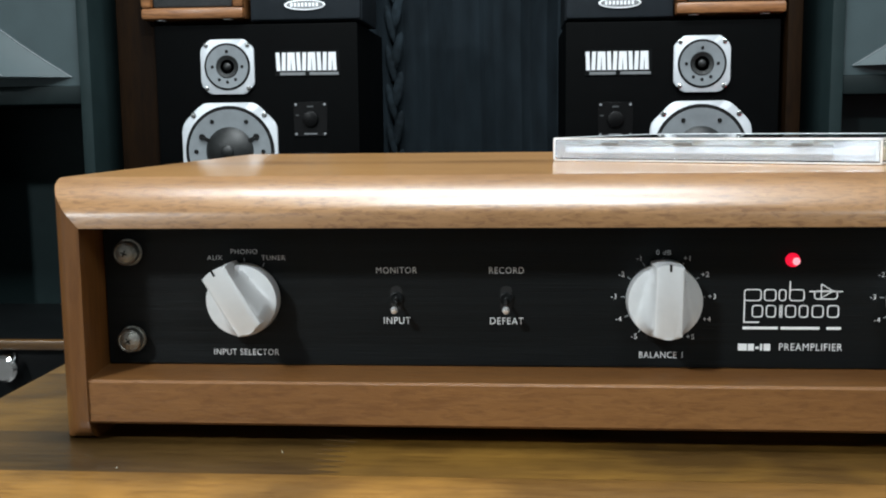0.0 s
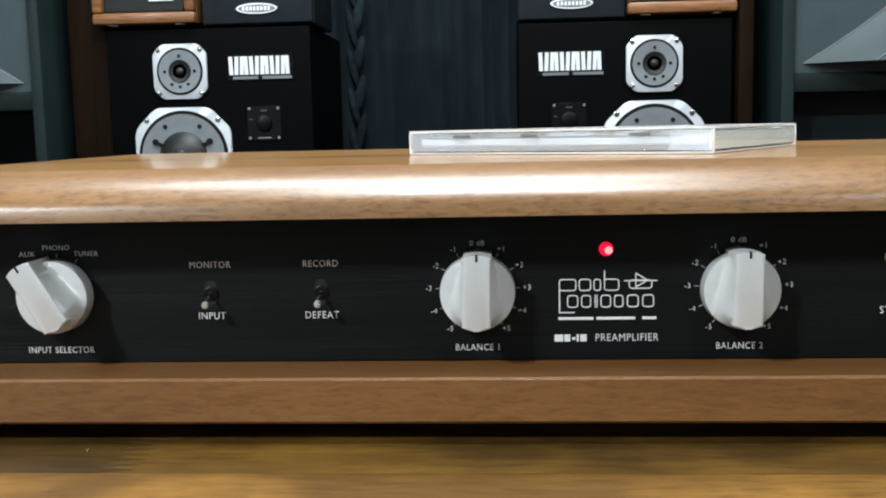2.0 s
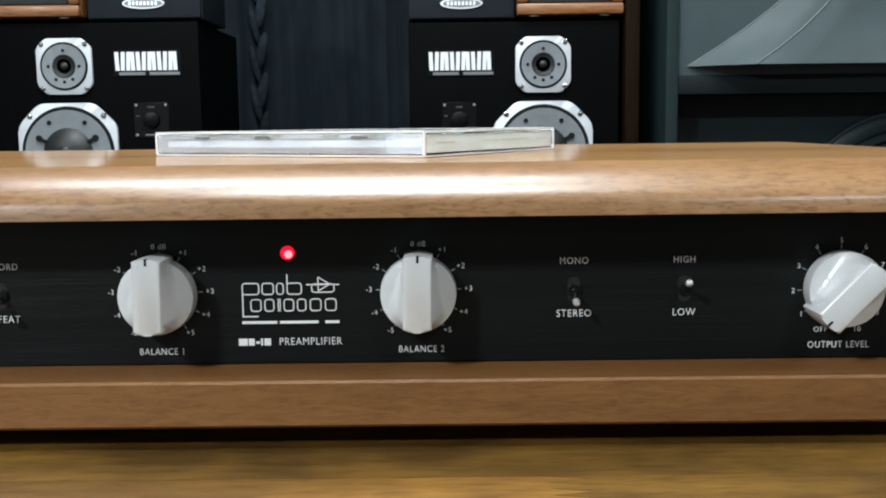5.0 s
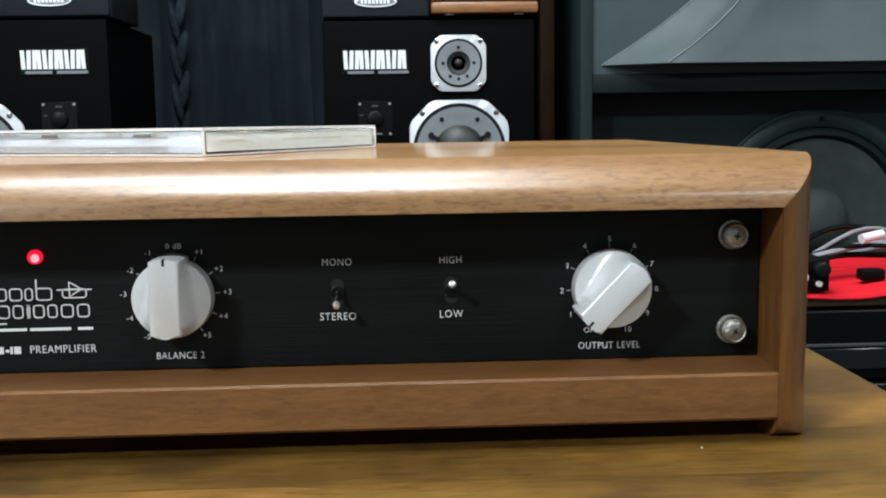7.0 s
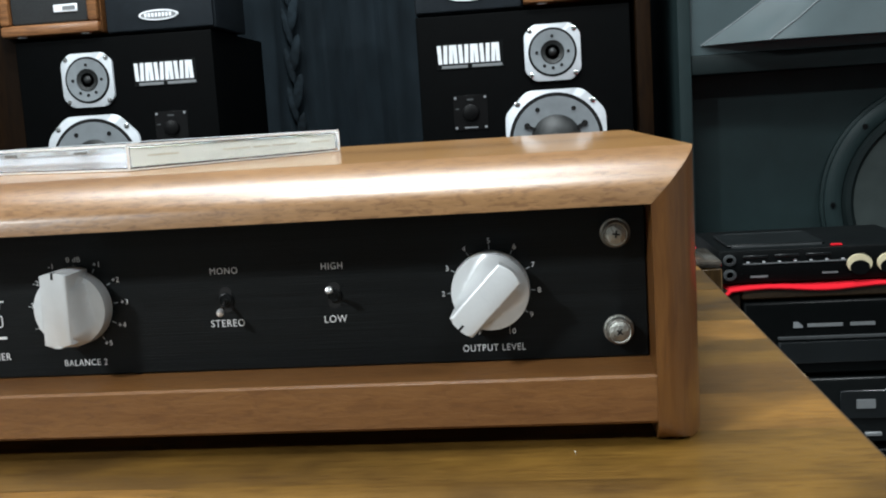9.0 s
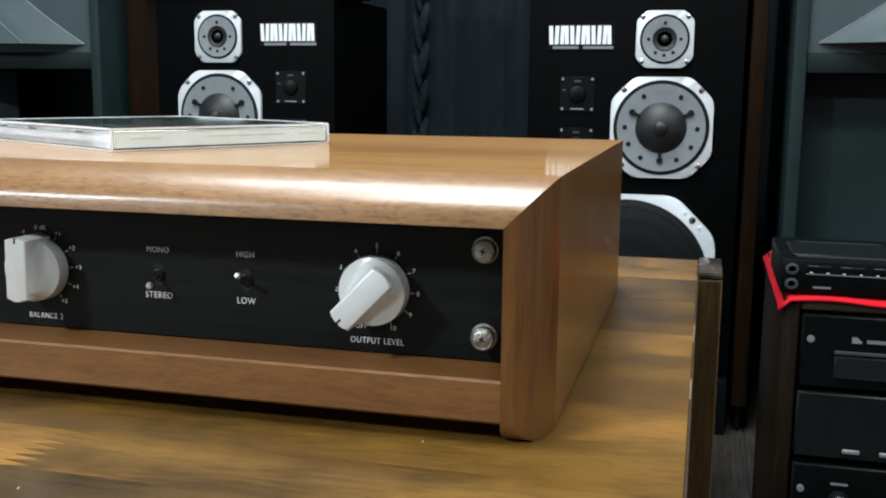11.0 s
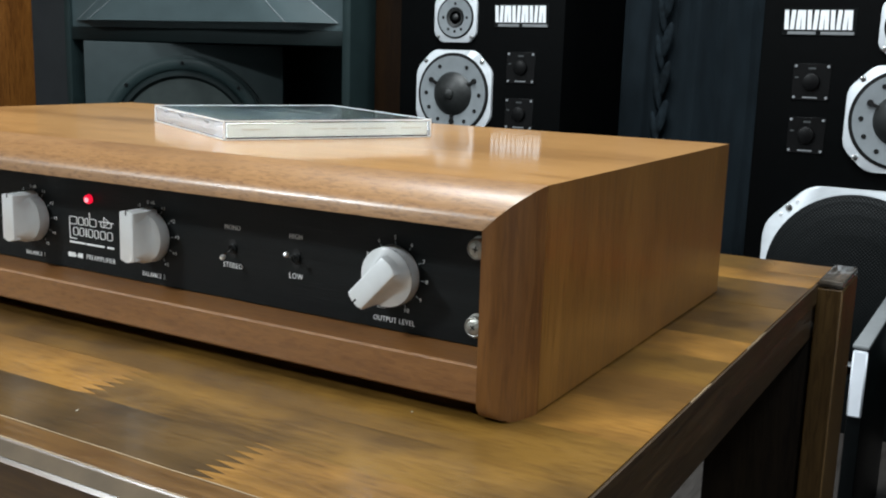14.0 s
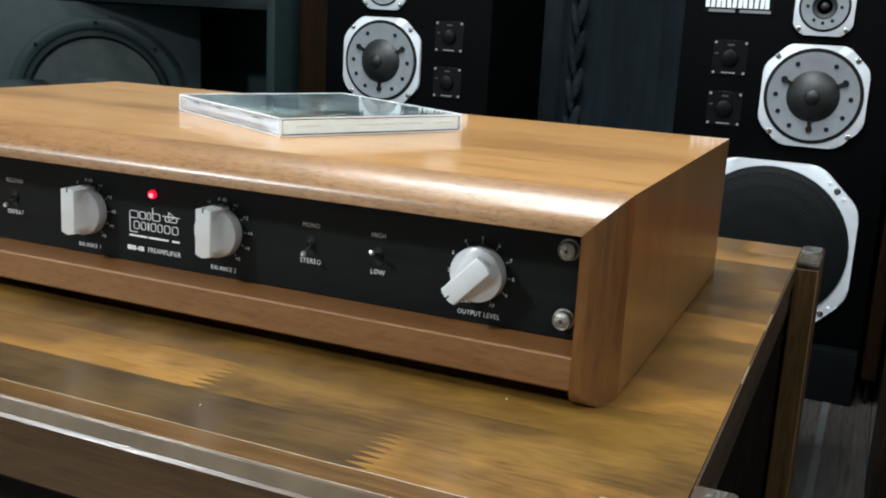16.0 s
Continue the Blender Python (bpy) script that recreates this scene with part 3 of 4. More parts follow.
def toggle(x, up):
    sw = part("switch_slot", prism([(x + 0.0022 * math.cos(a) * 1.0, PZ + (0.0042 if math.sin(a) > 0 else -0.0042) * 0.55 + 0.0022 * math.sin(a)) for a in [radians(18 * k) for k in range(20)]], -0.0002, 0.001), gap_black, amp, "black slot of a toggle switch")
    bm = turned([(0.0024, -0.0002), (0.0024, -0.0008), (0.0019, -0.001), (0.0017, -0.0006)], 20, cx=x, cz=PZ)
    part("collar", bm, gear_face, sw, "dull metal collar")
    d = 1 if up else -1
    bm = bmesh.new()
    prof = [(0.0006, 0.0), (0.0006, 0.004), (0.0008, 0.0060), (0.0006, 0.0064)]
    turned([(r, -y) for r, y in prof], 16, bm)
    bmesh.ops.transform(bm, matrix=Matrix.Translation((x, -0.0005, PZ)) @ Matrix.Rotation(radians(-24 * d), 4, "X"), verts=bm.verts[:])
    lever = part("lever", bm, chrome, sw, "chrome bat lever pushed " + ("up" if up else "down"))
    bm = bmesh.new()
    turned([(0.0007, -0.006), (0.0011, -0.0065), (0.0013, -0.0074), (0.0010, -0.0084), (0.0, -0.0088)], 16, bm)
    bmesh.ops.transform(bm, matrix=Matrix.Translation((x, -0.0005, PZ)) @ Matrix.Rotation(radians(-24 * d), 4, "X"), verts=bm.verts[:])
    part("lever_tip", bm, lever_metal, sw, "bright rounded tip")


for x, up in ((-0.1352, False), (-0.0960, False), (0.1004, False), (0.1381, True)):
    toggle(x, up)

# ---- jewel case on top ----
disc_case = tagged(empty("disc_case", -0.0750, 0.120, TOP + 0.0003, -29.3), "clear jewel case with teal booklet lying on the preamplifier", "cd case")
CW, CD, CH = 0.142, 0.125, 0.0104
part("tray_base", box(0.001, CW - 0.001, 0.001, CD - 0.001, 0, 0.0012, 0.0003, 1), clear, disc_case, "clear plastic base")
part("lid", box(0.0, CW, 0.0, CD, CH - 0.0012, CH, 0.0003, 1), clear, disc_case, "clear plastic lid")
for nm, b4 in (("side_wall", (0, CW, 0, 0.0011)), ("side_wall", (0, CW, CD - 0.0011, CD)), ("side_wall", (0, 0.0011, 0.0012, CD - 0.0012)), ("side_wall", (CW - 0.0011, CW, 0.0012, CD - 0.0012))):
    part(nm, box(*b4, 0.0013, CH - 0.0013, 0.0002, 1), clear if b4[0] > 0.1 else milky, disc_case)
# Pale rods along the edges stand in for their glints.
for x0, x1, y0, y1, z0, z1 in ((0, CW, -0.0004, 0.0004, CH - 0.0007, CH + 0.0001), (CW - 0.0004, CW + 0.0004, 0, CD, CH - 0.0007, CH + 0.0001), (0, CW, CD - 0.0004, CD + 0.0004, CH - 0.0009, CH + 0.0002), (-0.0004, 0.0004, 0, CD, CH - 0.0009, CH + 0.0002),
                               (0, CW, -0.0004, 0.0004, 0, 0.0007), (CW - 0.0004, CW + 0.0004, 0, CD, 0, 0.0006), (-0.0004, 0.0004, -0.0004, 0.0004, 0.0007, CH - 0.0009), (CW - 0.0004, CW + 0.0004, -0.0004, 0.0004, 0.0007, CH - 0.0009), (CW - 0.0004, CW + 0.0004, CD - 0.0004, CD + 0.0004, 0.0007, CH - 0.0009)):
    part("edge_rib", box(x0, x1, y0, y1, z0, z1), rim_glint, disc_case, "", False)
part("booklet", box(0.0025, CW - 0.013, 0.0025, CD - 0.0025, CH - 0.0030, CH - 0.0014), sleeve, disc_case, "printed booklet in blue-green tones", False)
part("disc_tray", box(0.004, CW - 0.003, 0.003, CD - 0.003, 0.0034, 0.0068, 0.0006, 1), tray_grey, disc_case, "grey plastic disc tray")
spine = part("spine_card", box(CW - 0.0022, CW - 0.0012, 0.002, CD - 0.002, 0.0016, CH - 0.0018), paper_cream, disc_case, "cream paper spine with small print", False)
for y0, y1 in ((0.010, 0.026), (0.050, 0.066), (0.068, 0.078), (0.080, 0.096), (0.106, 0.119)):
    part("print_bar", box(CW - 0.0012, CW - 0.00105, y0, y1, 0.0051, 0.0059), paper_print, spine, "", False)
for x in (0.028, 0.062, 0.112):
    part("lid_tab", box(x - 0.0042, x + 0.0042, -0.0006, -0.0001, CH - 0.0030, CH - 0.0020), gear_grey, disc_case, "", False)
part("corner_hinge", slab([(CW - 0.018, 0.0012), (CW - 0.002, 0.0012), (CW - 0.002, 0.0032), (CW - 0.010, 0.0032)], 0.0014, CH - 0.0018), milky, disc_case, "milky hinge corner", False)

for ob in disc_case.children:
    if ob.data.materials[0] in (clear, milky):
        ob.visible_shadow = False

# ---- table ----
table = tagged(empty("low_table", 0, 0.13, 0), "low table with a finger-jointed walnut-toned top and upright end posts", "table")


def tpart(name, bm, mat, label="", smooth=True):
    return part(name, bm, mat, table, label, smooth, pose(0, -0.13, 0))


TX, TY0, TY1 = 0.3055, -0.1175, 0.396
bm = bmesh.new()
prof = [(-0.1355, 0.457), (-0.137, 0.4585), (-0.137, 0.4845), (-0.1308, BASE + 0.0007), (TY0 - 0.0012, BASE + 0.0007), (TY0 - 0.0006, BASE), (TY0 - 0.0006, 0.457)]
ra = [bm.verts.new((-TX, y, z)) for y, z in prof]
rb = [bm.verts.new((TX, y, z)) for y, z in prof]
for i in range(len(prof)):
    j = (i + 1) % len(prof)
    bm.faces.new((ra[i], ra[j], rb[j], rb[i]))
bm.faces.new(ra)
bm.faces.new(rb[::-1])
# Thin plate over the chamfer, coloured for the sheen reflected there.
tpart("chamfer", slab([(-TX + 0.001, -0.1366), (TX - 0.001, -0.1366), (TX - 0.001, -0.1312), (-TX + 0.001, -0.1312)], -0.0002, 0.0002), chamfer_sheen, "front rail chamfer, its reflected sheen put into the colour", False).matrix_basis = Matrix.Translation((0, -0.13, 0)) @ Matrix.Translation((0, -0.1339, 0.4880)) @ Matrix.Rotation(radians(45.6), 4, "X") @ Matrix.Diagonal((1, 1.05, 1, 1)) @ Matrix.Translation((0, 0.1339, 0))
tpart("front_rail", bm, table_edge, "front rail with a broad glossy chamfer", False)
# Thin pale tubes paint the specular lines along the front rail.
for y0, z0, x0, x1 in ((-0.1309, BASE + 0.0004, -0.06, 0.285), (TY0 - 0.0008, BASE + 0.0006, -0.10, 0.295)):
    pts = [(x0 + (x1 - x0) * i / 30, y0 + 0.0001 * math.sin(i * 1.7), z0 - 0.0001 * abs(math.sin(i * 2.3))) for i in range(31)]
    tpart("worn_edge", tube(pts, 0.00035, 6), worn, "pale line painting the glint along the front rail")
tpart("rear_rail", box(-TX, TX, TY1 - 0.018, TY1, 0.452, BASE - 0.014, 0.002, 2), table_edge, "rear rail under the top")
for s in (-1, 1):
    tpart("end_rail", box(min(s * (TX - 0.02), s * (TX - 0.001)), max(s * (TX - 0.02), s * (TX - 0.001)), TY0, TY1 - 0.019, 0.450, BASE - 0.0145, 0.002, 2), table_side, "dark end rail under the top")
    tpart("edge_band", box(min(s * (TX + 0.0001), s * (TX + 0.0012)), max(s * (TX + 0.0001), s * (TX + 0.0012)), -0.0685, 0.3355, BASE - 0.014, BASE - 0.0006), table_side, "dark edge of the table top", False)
    for y0, y1 in ((0.336, 0.397), (-0.132, -0.069)):
        tpart("post", box(min(s * (TX + 0.0005), s * (TX + 0.0170)), max(s * (TX + 0.0005), s * (TX + 0.0170)), y0, y1, 0.0, BASE - 0.003, 0.001, 1), table_post, "upright end post")
        tpart("post_cap", box(min(s * (TX + 0.0005), s * (TX + 0.0170)), max(s * (TX + 0.0005), s * (TX + 0.0170)), y0, y1, BASE - 0.0029, BASE + 0.0025, 0.0022, 2), post_top, "worn post top, greyed for the ceiling's reflection")
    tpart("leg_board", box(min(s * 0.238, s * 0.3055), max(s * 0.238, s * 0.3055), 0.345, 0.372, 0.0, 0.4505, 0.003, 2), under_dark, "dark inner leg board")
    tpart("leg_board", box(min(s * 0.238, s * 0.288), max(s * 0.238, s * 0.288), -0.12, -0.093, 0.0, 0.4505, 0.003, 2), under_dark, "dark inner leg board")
# Added dark block that stands in for the shade below the top.
tpart("drawer_case", box(-0.225, 0.225, -0.112, 0.300, 0.330, 0.4495, 0.002, 1), under_dark, "dark block added for the shade under the top", False)
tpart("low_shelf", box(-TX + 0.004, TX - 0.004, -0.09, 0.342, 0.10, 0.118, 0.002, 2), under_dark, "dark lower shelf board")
for s, ya, yb in ((1, 0.055, 0.085), (1, 0.15, 0.19)):
    bm = bmesh.new()
    pts = []
    for i in range(22):
        t = i / 21
        pts.append((TX + 0.0003, ya + (yb - ya) * t, BASE - 0.0004 - 0.0003 * abs(math.sin(5 * t + yb * 30))))
    tpart("worn_edge", tube(pts, 0.00042, 6, bm), worn, "pale worn stretch of the table edge")

# top made of finger-jointed strips that run along x
TOOTH, PITCH = 0.011, 0.0052


def strip_outline(x0, x1, y0, y1, left, right, ph):
    """Outline of one strip piece; its ends interlock with their neighbours in pointed fingers."""
    def teeth(x):
        n = max(2, round((y1 - y0) / PITCH))
        out = [(x, y0)]
        for i in range(n):
            ya, yb = y0 + (y1 - y0) * i / n, y0 + (y1 - y0) * (i + 1) / n
            out += [(x + TOOTH, ya + (yb - ya) * 0.45), (x + TOOTH, ya + (yb - ya) * 0.55)]
            out.append((x, yb))
        return out
    e1 = teeth(x1) if right else [(x1, y0), (x1, y1)]
    e0 = teeth(x0) if left else [(x0, y0), (x0, y1)]
    return e1 + e0[::-1]


edges_y = [TY0, -0.083, -0.047, -0.006, 0.036, 0.078, 0.120, 0.161, 0.203, 0.245, 0.282, 0.314, 0.352, TY1]
joints = [([0.185], "ml"), ([0.020], "lm"), ([-0.16, 0.13], "mdl"), ([-0.05, 0.22], "mlm"), ([-0.2, 0.17], "lmd"), ([0.1], "mm"), ([-0.1, 0.25], "lml"), ([0.2], "md"),
          ([-0.12], "dm"), ([0.05, 0.24], "mlm"), ([-0.2, 0.19], "lmd"), ([0.1], "ml"), ([-0.05, 0.26], "lml")]
joints[0] = ([-0.14, 0.185], "mdl")
joints[2:8] = [([-0.16], "dm"), ([-0.05], "ml"), ([-0.2], "ml"), ([0.1], "mm"), ([-0.1], "ml"), ([0.2], "mm")]
joints[10] = ([-0.2, 0.22], "lmm")
joints[1] = ([0.087], "lm")
STRIPS = {"d": table_dark, "m": table_mid, "l": table_light}
for row, (cuts, tones) in enumerate(joints):
    xs = [-TX] + cuts + [TX]
    for i, tone in enumerate(tones):
        pts = strip_outline(xs[i], xs[i + 1], edges_y[row], edges_y[row + 1], i > 0, i < len(tones) - 1, row)
        tpart("strip", slab(pts, BASE - 0.014, BASE + 0.0001 * ((row * 3 + i) % 3)), STRIPS[tone], "", False)


# ---- black three-way loudspeakers ----
def screw_heads(parent, spots, y, r=0.0042):
    for x, z in spots:
        part("screw", turned([(r, y + 0.001), (r, y - 0.0012), (r * 0.6, y - 0.002), (0, y - 0.002)], 12, cx=x, cz=z), chrome, parent)


def three_way(name, x, y, z, s):
    """s: the side on which the small drivers sit (1: to the right)."""
    sp = tagged(empty(name, x, y, z), "black three-way monitor loudspeaker with silver driver plates", "loudspeaker", "pair of monitor loudspeakers")
    W, H, D = 0.1875, 0.675, 0.326
    part("cabinet", box(-W, W, 0, D, 0, H, 0.003, 2), speaker_black, sp, "matt black cabinet")
    ux = s * 0.0515
    # tweeter
    tz = 0.599
    plate = part("tweeter_plate", prism([(ux + a, tz + b) for a, b in soft_octagon(0.049, 0.049, 0.0165, 0.005)], -0.006, 0.001, None, 0.0015), plate_silver, sp, "silver eight-sided tweeter plate")
    part("surround", turned([(0.0425, -0.0062), (0.0425, -0.0066), (0.035, -0.0066)], 40, cx=ux, cz=tz), rubber, plate)
    part("ring", turned([(0.0385, -0.0068), (0.0385, -0.0085), (0.0210, -0.0075), (0.0205, -0.0066)], 40, cx=ux, cz=tz), ring_grey, plate, "grey metal ring with holes")
    part("dome", turned([(0.0206, -0.0068), (0.0195, -0.0088), (0.0165, -0.0080), (0.0130, -0.0068), (0.0075, -0.0066), (0.0060, -0.0092), (0.003, -0.0108), (0, -0.0112)], 32, cx=ux, cz=tz), dome_grey, plate, "small dark dome in a meshed cup")
    for a in (90, 0, 180, 237, 270, 303):
        r = 0.0275
        part("hole", turned([(0.0029, -0.0078), (0.0029, -0.0087), (0, -0.0087)], 12, cx=ux + r * math.cos(radians(a)), cz=tz + r * math.sin(radians(a))), rubber, plate)
    screw_heads(plate, [(ux + i * 0.0385, tz + j * 0.0385) for i in (-1, 1) for j in (-1, 1)], -0.006)
    # midrange
    mz = 0.446
    plate = part("midrange_plate", prism([(ux + a, mz + b) for a, b in soft_octagon(0.0885, 0.0885, 0.0395, 0.012)], -0.007, 0.001, None, 0.002), plate_silver, sp, "large silver eight-sided midrange plate")
    part("surround", turned([(0.083, -0.0072), (0.083, -0.0078), (0.072, -0.0078)], 48, cx=ux, cz=mz), rubber, plate)
    part("ring", turned([(0.0765, -0.008), (0.0765, -0.0105), (0.044, -0.0085), (0.0435, -0.0076)], 48, cx=ux, cz=mz), ring_grey, plate, "grey metal ring with holes")
    part("dome", turned([(0.0445, -0.0086), (0.040, -0.014), (0.03, -0.021), (0.019, -0.0255), (0.0125, -0.0268), (0.0115, -0.0305), (0.0070, -0.0335), (0, -0.0345)], 40, cx=ux, cz=mz), dome_grey, plate, "dark dome under a fine mesh")
    for a in (59, 120, -1, 180, 328, 208, 298, 238):
        r = 0.0625
        part("hole", turned([(0.0042, -0.0090), (0.0042, -0.0106), (0, -0.0106)], 12, cx=ux + r * math.cos(radians(a)), cz=mz + r * math.sin(radians(a))), rubber, plate)
    for a in (28, 152, 270):
        bm = prism([(0.040, -0.0034), (0.052, -0.0026)] + [(0.057 + 0.0055 * math.cos(radians(t)), 0.0055 * math.sin(radians(t))) for t in range(-150, 151, 30)] + [(0.052, 0.0026), (0.040, 0.0034)], -0.0130, -0.0080)
        part("strut", bm, rubber, plate, "", False, pose(ux, 0, mz, 0, -a, 0))
    screw_heads(plate, [(ux + i * 0.066, mz + j * 0.066) for i in (-1, 1) for j in (-1, 1)], -0.007, 0.005)
    # woofer
    wz = 0.172
    plate = part("woofer_frame", prism([(a, wz + b) for a, b in soft_octagon(0.1545, 0.1545, 0.0720, 0.022)], -0.008, 0.001, None, 0.003), plate_silver, sp, "wide silver eight-sided woofer frame")
    part("grille", turned([(0.146, -0.0082), (0.145, -0.012), (0.130, -0.017), (0.09, -0.023), (0.05, -0.026), (0.0, -0.027)], 64, cx=0, cz=wz), mesh_black, plate, "black domed wire mesh over the woofer")
    screw_heads(plate, [(i * 0.113, wz + j * 0.113) for i in (-1, 1) for j in (-1, 1)], -0.008, 0.006)
    for i in (-1, 1):
        for j in (-1, 1):
            for d in (-0.013, 0.013):
                part("pip", turned([(0.0032, -0.008), (0.0028, -0.0094), (0, -0.0096)], 10, cx=i * 0.113 + d * i, cz=wz + j * 0.113 - d * j), badge_white, plate)
    # level controls
    for lz in (0.503, 0.412):
        cx = -s * 0.098
        ctl = part("level_control", box(cx - 0.031, cx + 0.031, -0.0015, 0.0, lz - 0.031, lz + 0.031, 0.0005, 1), control_black, sp, "black level control plate")
        part("knob", turned([(0.015, -0.0015), (0.014, -0.007), (0.012, -0.008), (0, -0.008)], 28, cx=cx, cz=lz), control_black, ctl)
        for i in (-1, 1):
            for j in (-1, 1):
                part("screw", turned([(0.0026, -0.0015), (0.0024, -0.003), (0, -0.0032)], 10, cx=cx + i * 0.0265, cz=lz + j * 0.0265), cable_grey, ctl)
        part("print_bar", box(cx - 0.012, cx + 0.012, -0.0019, -0.0015, lz - 0.0275, lz - 0.0252), cable_grey, ctl, "", False)
        part("print_bar", box(cx - 0.006, cx + 0.006, -0.0019, -0.0015, lz + 0.0215, lz + 0.0245), trim_dim, ctl, "", False)
        part("print_bar", box(cx - 0.027, cx - 0.021, -0.0019, -0.0015, lz + 0.006, lz + 0.0085), trim_dim, ctl, "", False)
    # badge: plain slanting blocks, no letters
    bx, bz = -s * 0.0945, 0.607
    badge = part("badge", box(bx - 0.0595, bx + 0.0595, -0.0012, 0.0, bz - 0.026, bz + 0.020), gear_black, sp, "black badge with plain silver blocks", False)
    for k in range(6):
        x0 = bx - 0.0560 + k * 0.0188
        lean = 0.0013 * (-1 if k % 2 else 1)
        for u, slope in ((0.0, -lean), (0.0090, lean)):
            part("badge_block", prism([(x0 + u, bz - 0.0165), (x0 + u + 0.0070, bz - 0.0165), (x0 + u + 0.0070 + slope, bz + 0.0160), (x0 + u + slope, bz + 0.0160)], -0.002, -0.0012), badge_white, badge, "", False)
    for x0, x1 in ((-0.050, -0.004), (0.004, 0.0575)):
        part("badge_bar", box(bx + x0, bx + x1, -0.002, -0.0012, bz - 0.0245, bz - 0.0195), gear_grey, badge, "", False)
    return sp


def woofer_mesh_material():
    m = material("woofer_wire_mesh", (0.0024, 0.0033, 0.0036), 0.5, 0.0, 0.2, 60, spec=0.13)
    nt = m.node_tree
    co = nt.nodes.new("ShaderNodeTexCoord")
    mp = nt.nodes.new("ShaderNodeMapping")
    mp.inputs["Rotation"].default_value = (0, radians(45), 0)
    ck = nt.nodes.new("ShaderNodeTexVoronoi")
    ck.inputs["Scale"].default_value, ck.inputs["Randomness"].default_value = 230, 0.0
    b = nt.nodes.new("ShaderNodeBump")
    b.inputs["Strength"].default_value, b.inputs["Distance"].default_value = 0.7, 0.002
    nt.links.new(co.outputs["Object"], mp.inputs[0])
    nt.links.new(mp.outputs[0], ck.inputs["Vector"])
    nt.links.new(ck.outputs["Distance"], b.inputs["Height"])
    nt.links.new(b.outputs[0], nt.nodes["Principled BSDF"].inputs["Normal"])
    return m


mesh_black = woofer_mesh_material()
MONITORS = ((-0.569, 1.457, 0.107, -1), (0.1775, 1.464, 0.1005, 1))     # x, front, height of the stand, side of the small drivers
for x, y, z, s in MONITORS:
    three_way("monitor_speaker", x, y, z, s)
    tagged(part("speaker_stand", box(x - 0.187, x + 0.187, y - 0.025, y + 0.30, 0.0, z, 0.003, 2), gear_black), "low black stand block under the monitor loudspeaker", "speaker stand", "speaker stands")


# ---- small loudspeakers on top ----
def wooden_small(x, y, z):
    sp = tagged(empty("bookshelf_speaker", x, y, z), "small teak-framed loudspeaker with black grille on the black monitor", "loudspeaker", "teak-framed bookshelf speakers")
    W, H, D, t = 0.0945, 0.30, 0.19, 0.020
    part("cabinet", box(-W, W, 0.012, D, 0.010, H, 0.003, 2), small_wood, sp, "teak cabinet")
    for a, b, c, d in ((-W, W, 0.010, 0.010 + t), (-W, W, H - t, H), (-W, -W + t, 0.0105 + t, H - t - 0.0005), (W - t, W, 0.0105 + t, H - t - 0.0005)):
        part("front_frame", box(a, b, -0.006, 0.0115, c, d, 0.005, 2), small_wood, sp, "rounded teak frame")
    part("grille", box(-W + t + 0.0005, W - t - 0.0005, 0.001, 0.0115, 0.0105 + t, H - t - 0.001, 0.006, 2), grille_black, sp, "black cloth grille")
    part("badge", box(0.010, 0.056, -0.0015, 0.001, 0.049, 0.063, 0.001, 1), badge_white, sp, "small bright badge")
    part("badge_bar", box(0.028, 0.052, -0.0022, -0.0014, 0.0525, 0.0595), gear_grey, sp, "", False)
    for i in (-0.062, 0.062):
        part("foot", turned([(0.009, 0), (0.010, -0.0085), (0, -0.0085)], 16), badge_white, sp, "pale round foot", True, pose(i, 0.012, 0.0085, -90, 0, 0) @ pose(0, 0, 0, 0, 0, 0))
        part("foot", turned([(0.009, 0), (0.010, -0.0085), (0, -0.0085)], 16), badge_white, sp, "pale round foot", True, pose(i, 0.15, 0.0085, -90, 0, 0))
    return sp


def cube_small(x, y, z, W):
    sp = tagged(empty("cube_speaker", x, y, z), "small dark cube loudspeaker with an oval badge on the black monitor", "loudspeaker", "cube speakers")
    part("cabinet", box(-W, W, 0.01, 0.19, 0.004, 0.19, 0.003, 2), cube_blue, sp, "dark blue-black cabinet")
    part("grille", box(-W + 0.002, W - 0.002, 0, 0.0105, 0.006, 0.188, 0.004, 2), cube_blue, sp, "dark foam front")
    bm = bmesh.new()
    n = 32
    for a, b, y0, y1 in ((0.0375, 0.0095, -0.0025, 0.0005),):
        prism([(a * math.cos(2 * math.pi * k / n), 0.032 + b * math.sin(2 * math.pi * k / n)) for k in range(n)], y0, y1, bm, 0.0006)
    bd = part("badge", bm, badge_white, sp, "oval silver badge")
    bm = bmesh.new()
    prism([(0.0335 * math.cos(2 * math.pi * k / n), 0.032 + 0.0068 * math.sin(2 * math.pi * k / n)) for k in range(n)], -0.0029, -0.0024, bm)
    part("badge_field", bm, gear_grey, bd, "", False)
    for k in range(8):
        part("badge_bar", box(-0.026 + k * 0.0066, -0.0216 + k * 0.0066, -0.0033, -0.0028, 0.0285, 0.0355), badge_white, bd, "", False)
    for i in (-0.08, 0.08):
        for j in (0.03, 0.17):
            part("foot", box(i - 0.008, i + 0.008, j - 0.008, j + 0.008, 0, 0.0045), rubber, sp, "", False)
    return sp


wooden_small(-0.6815, 1.452, 0.782)
wooden_small(0.2765, 1.459, 0.7755)
cube_small(-0.4760, 1.457, 0.782, 0.1025)
cube_small(0.0850, 1.464, 0.7755, 0.0960)


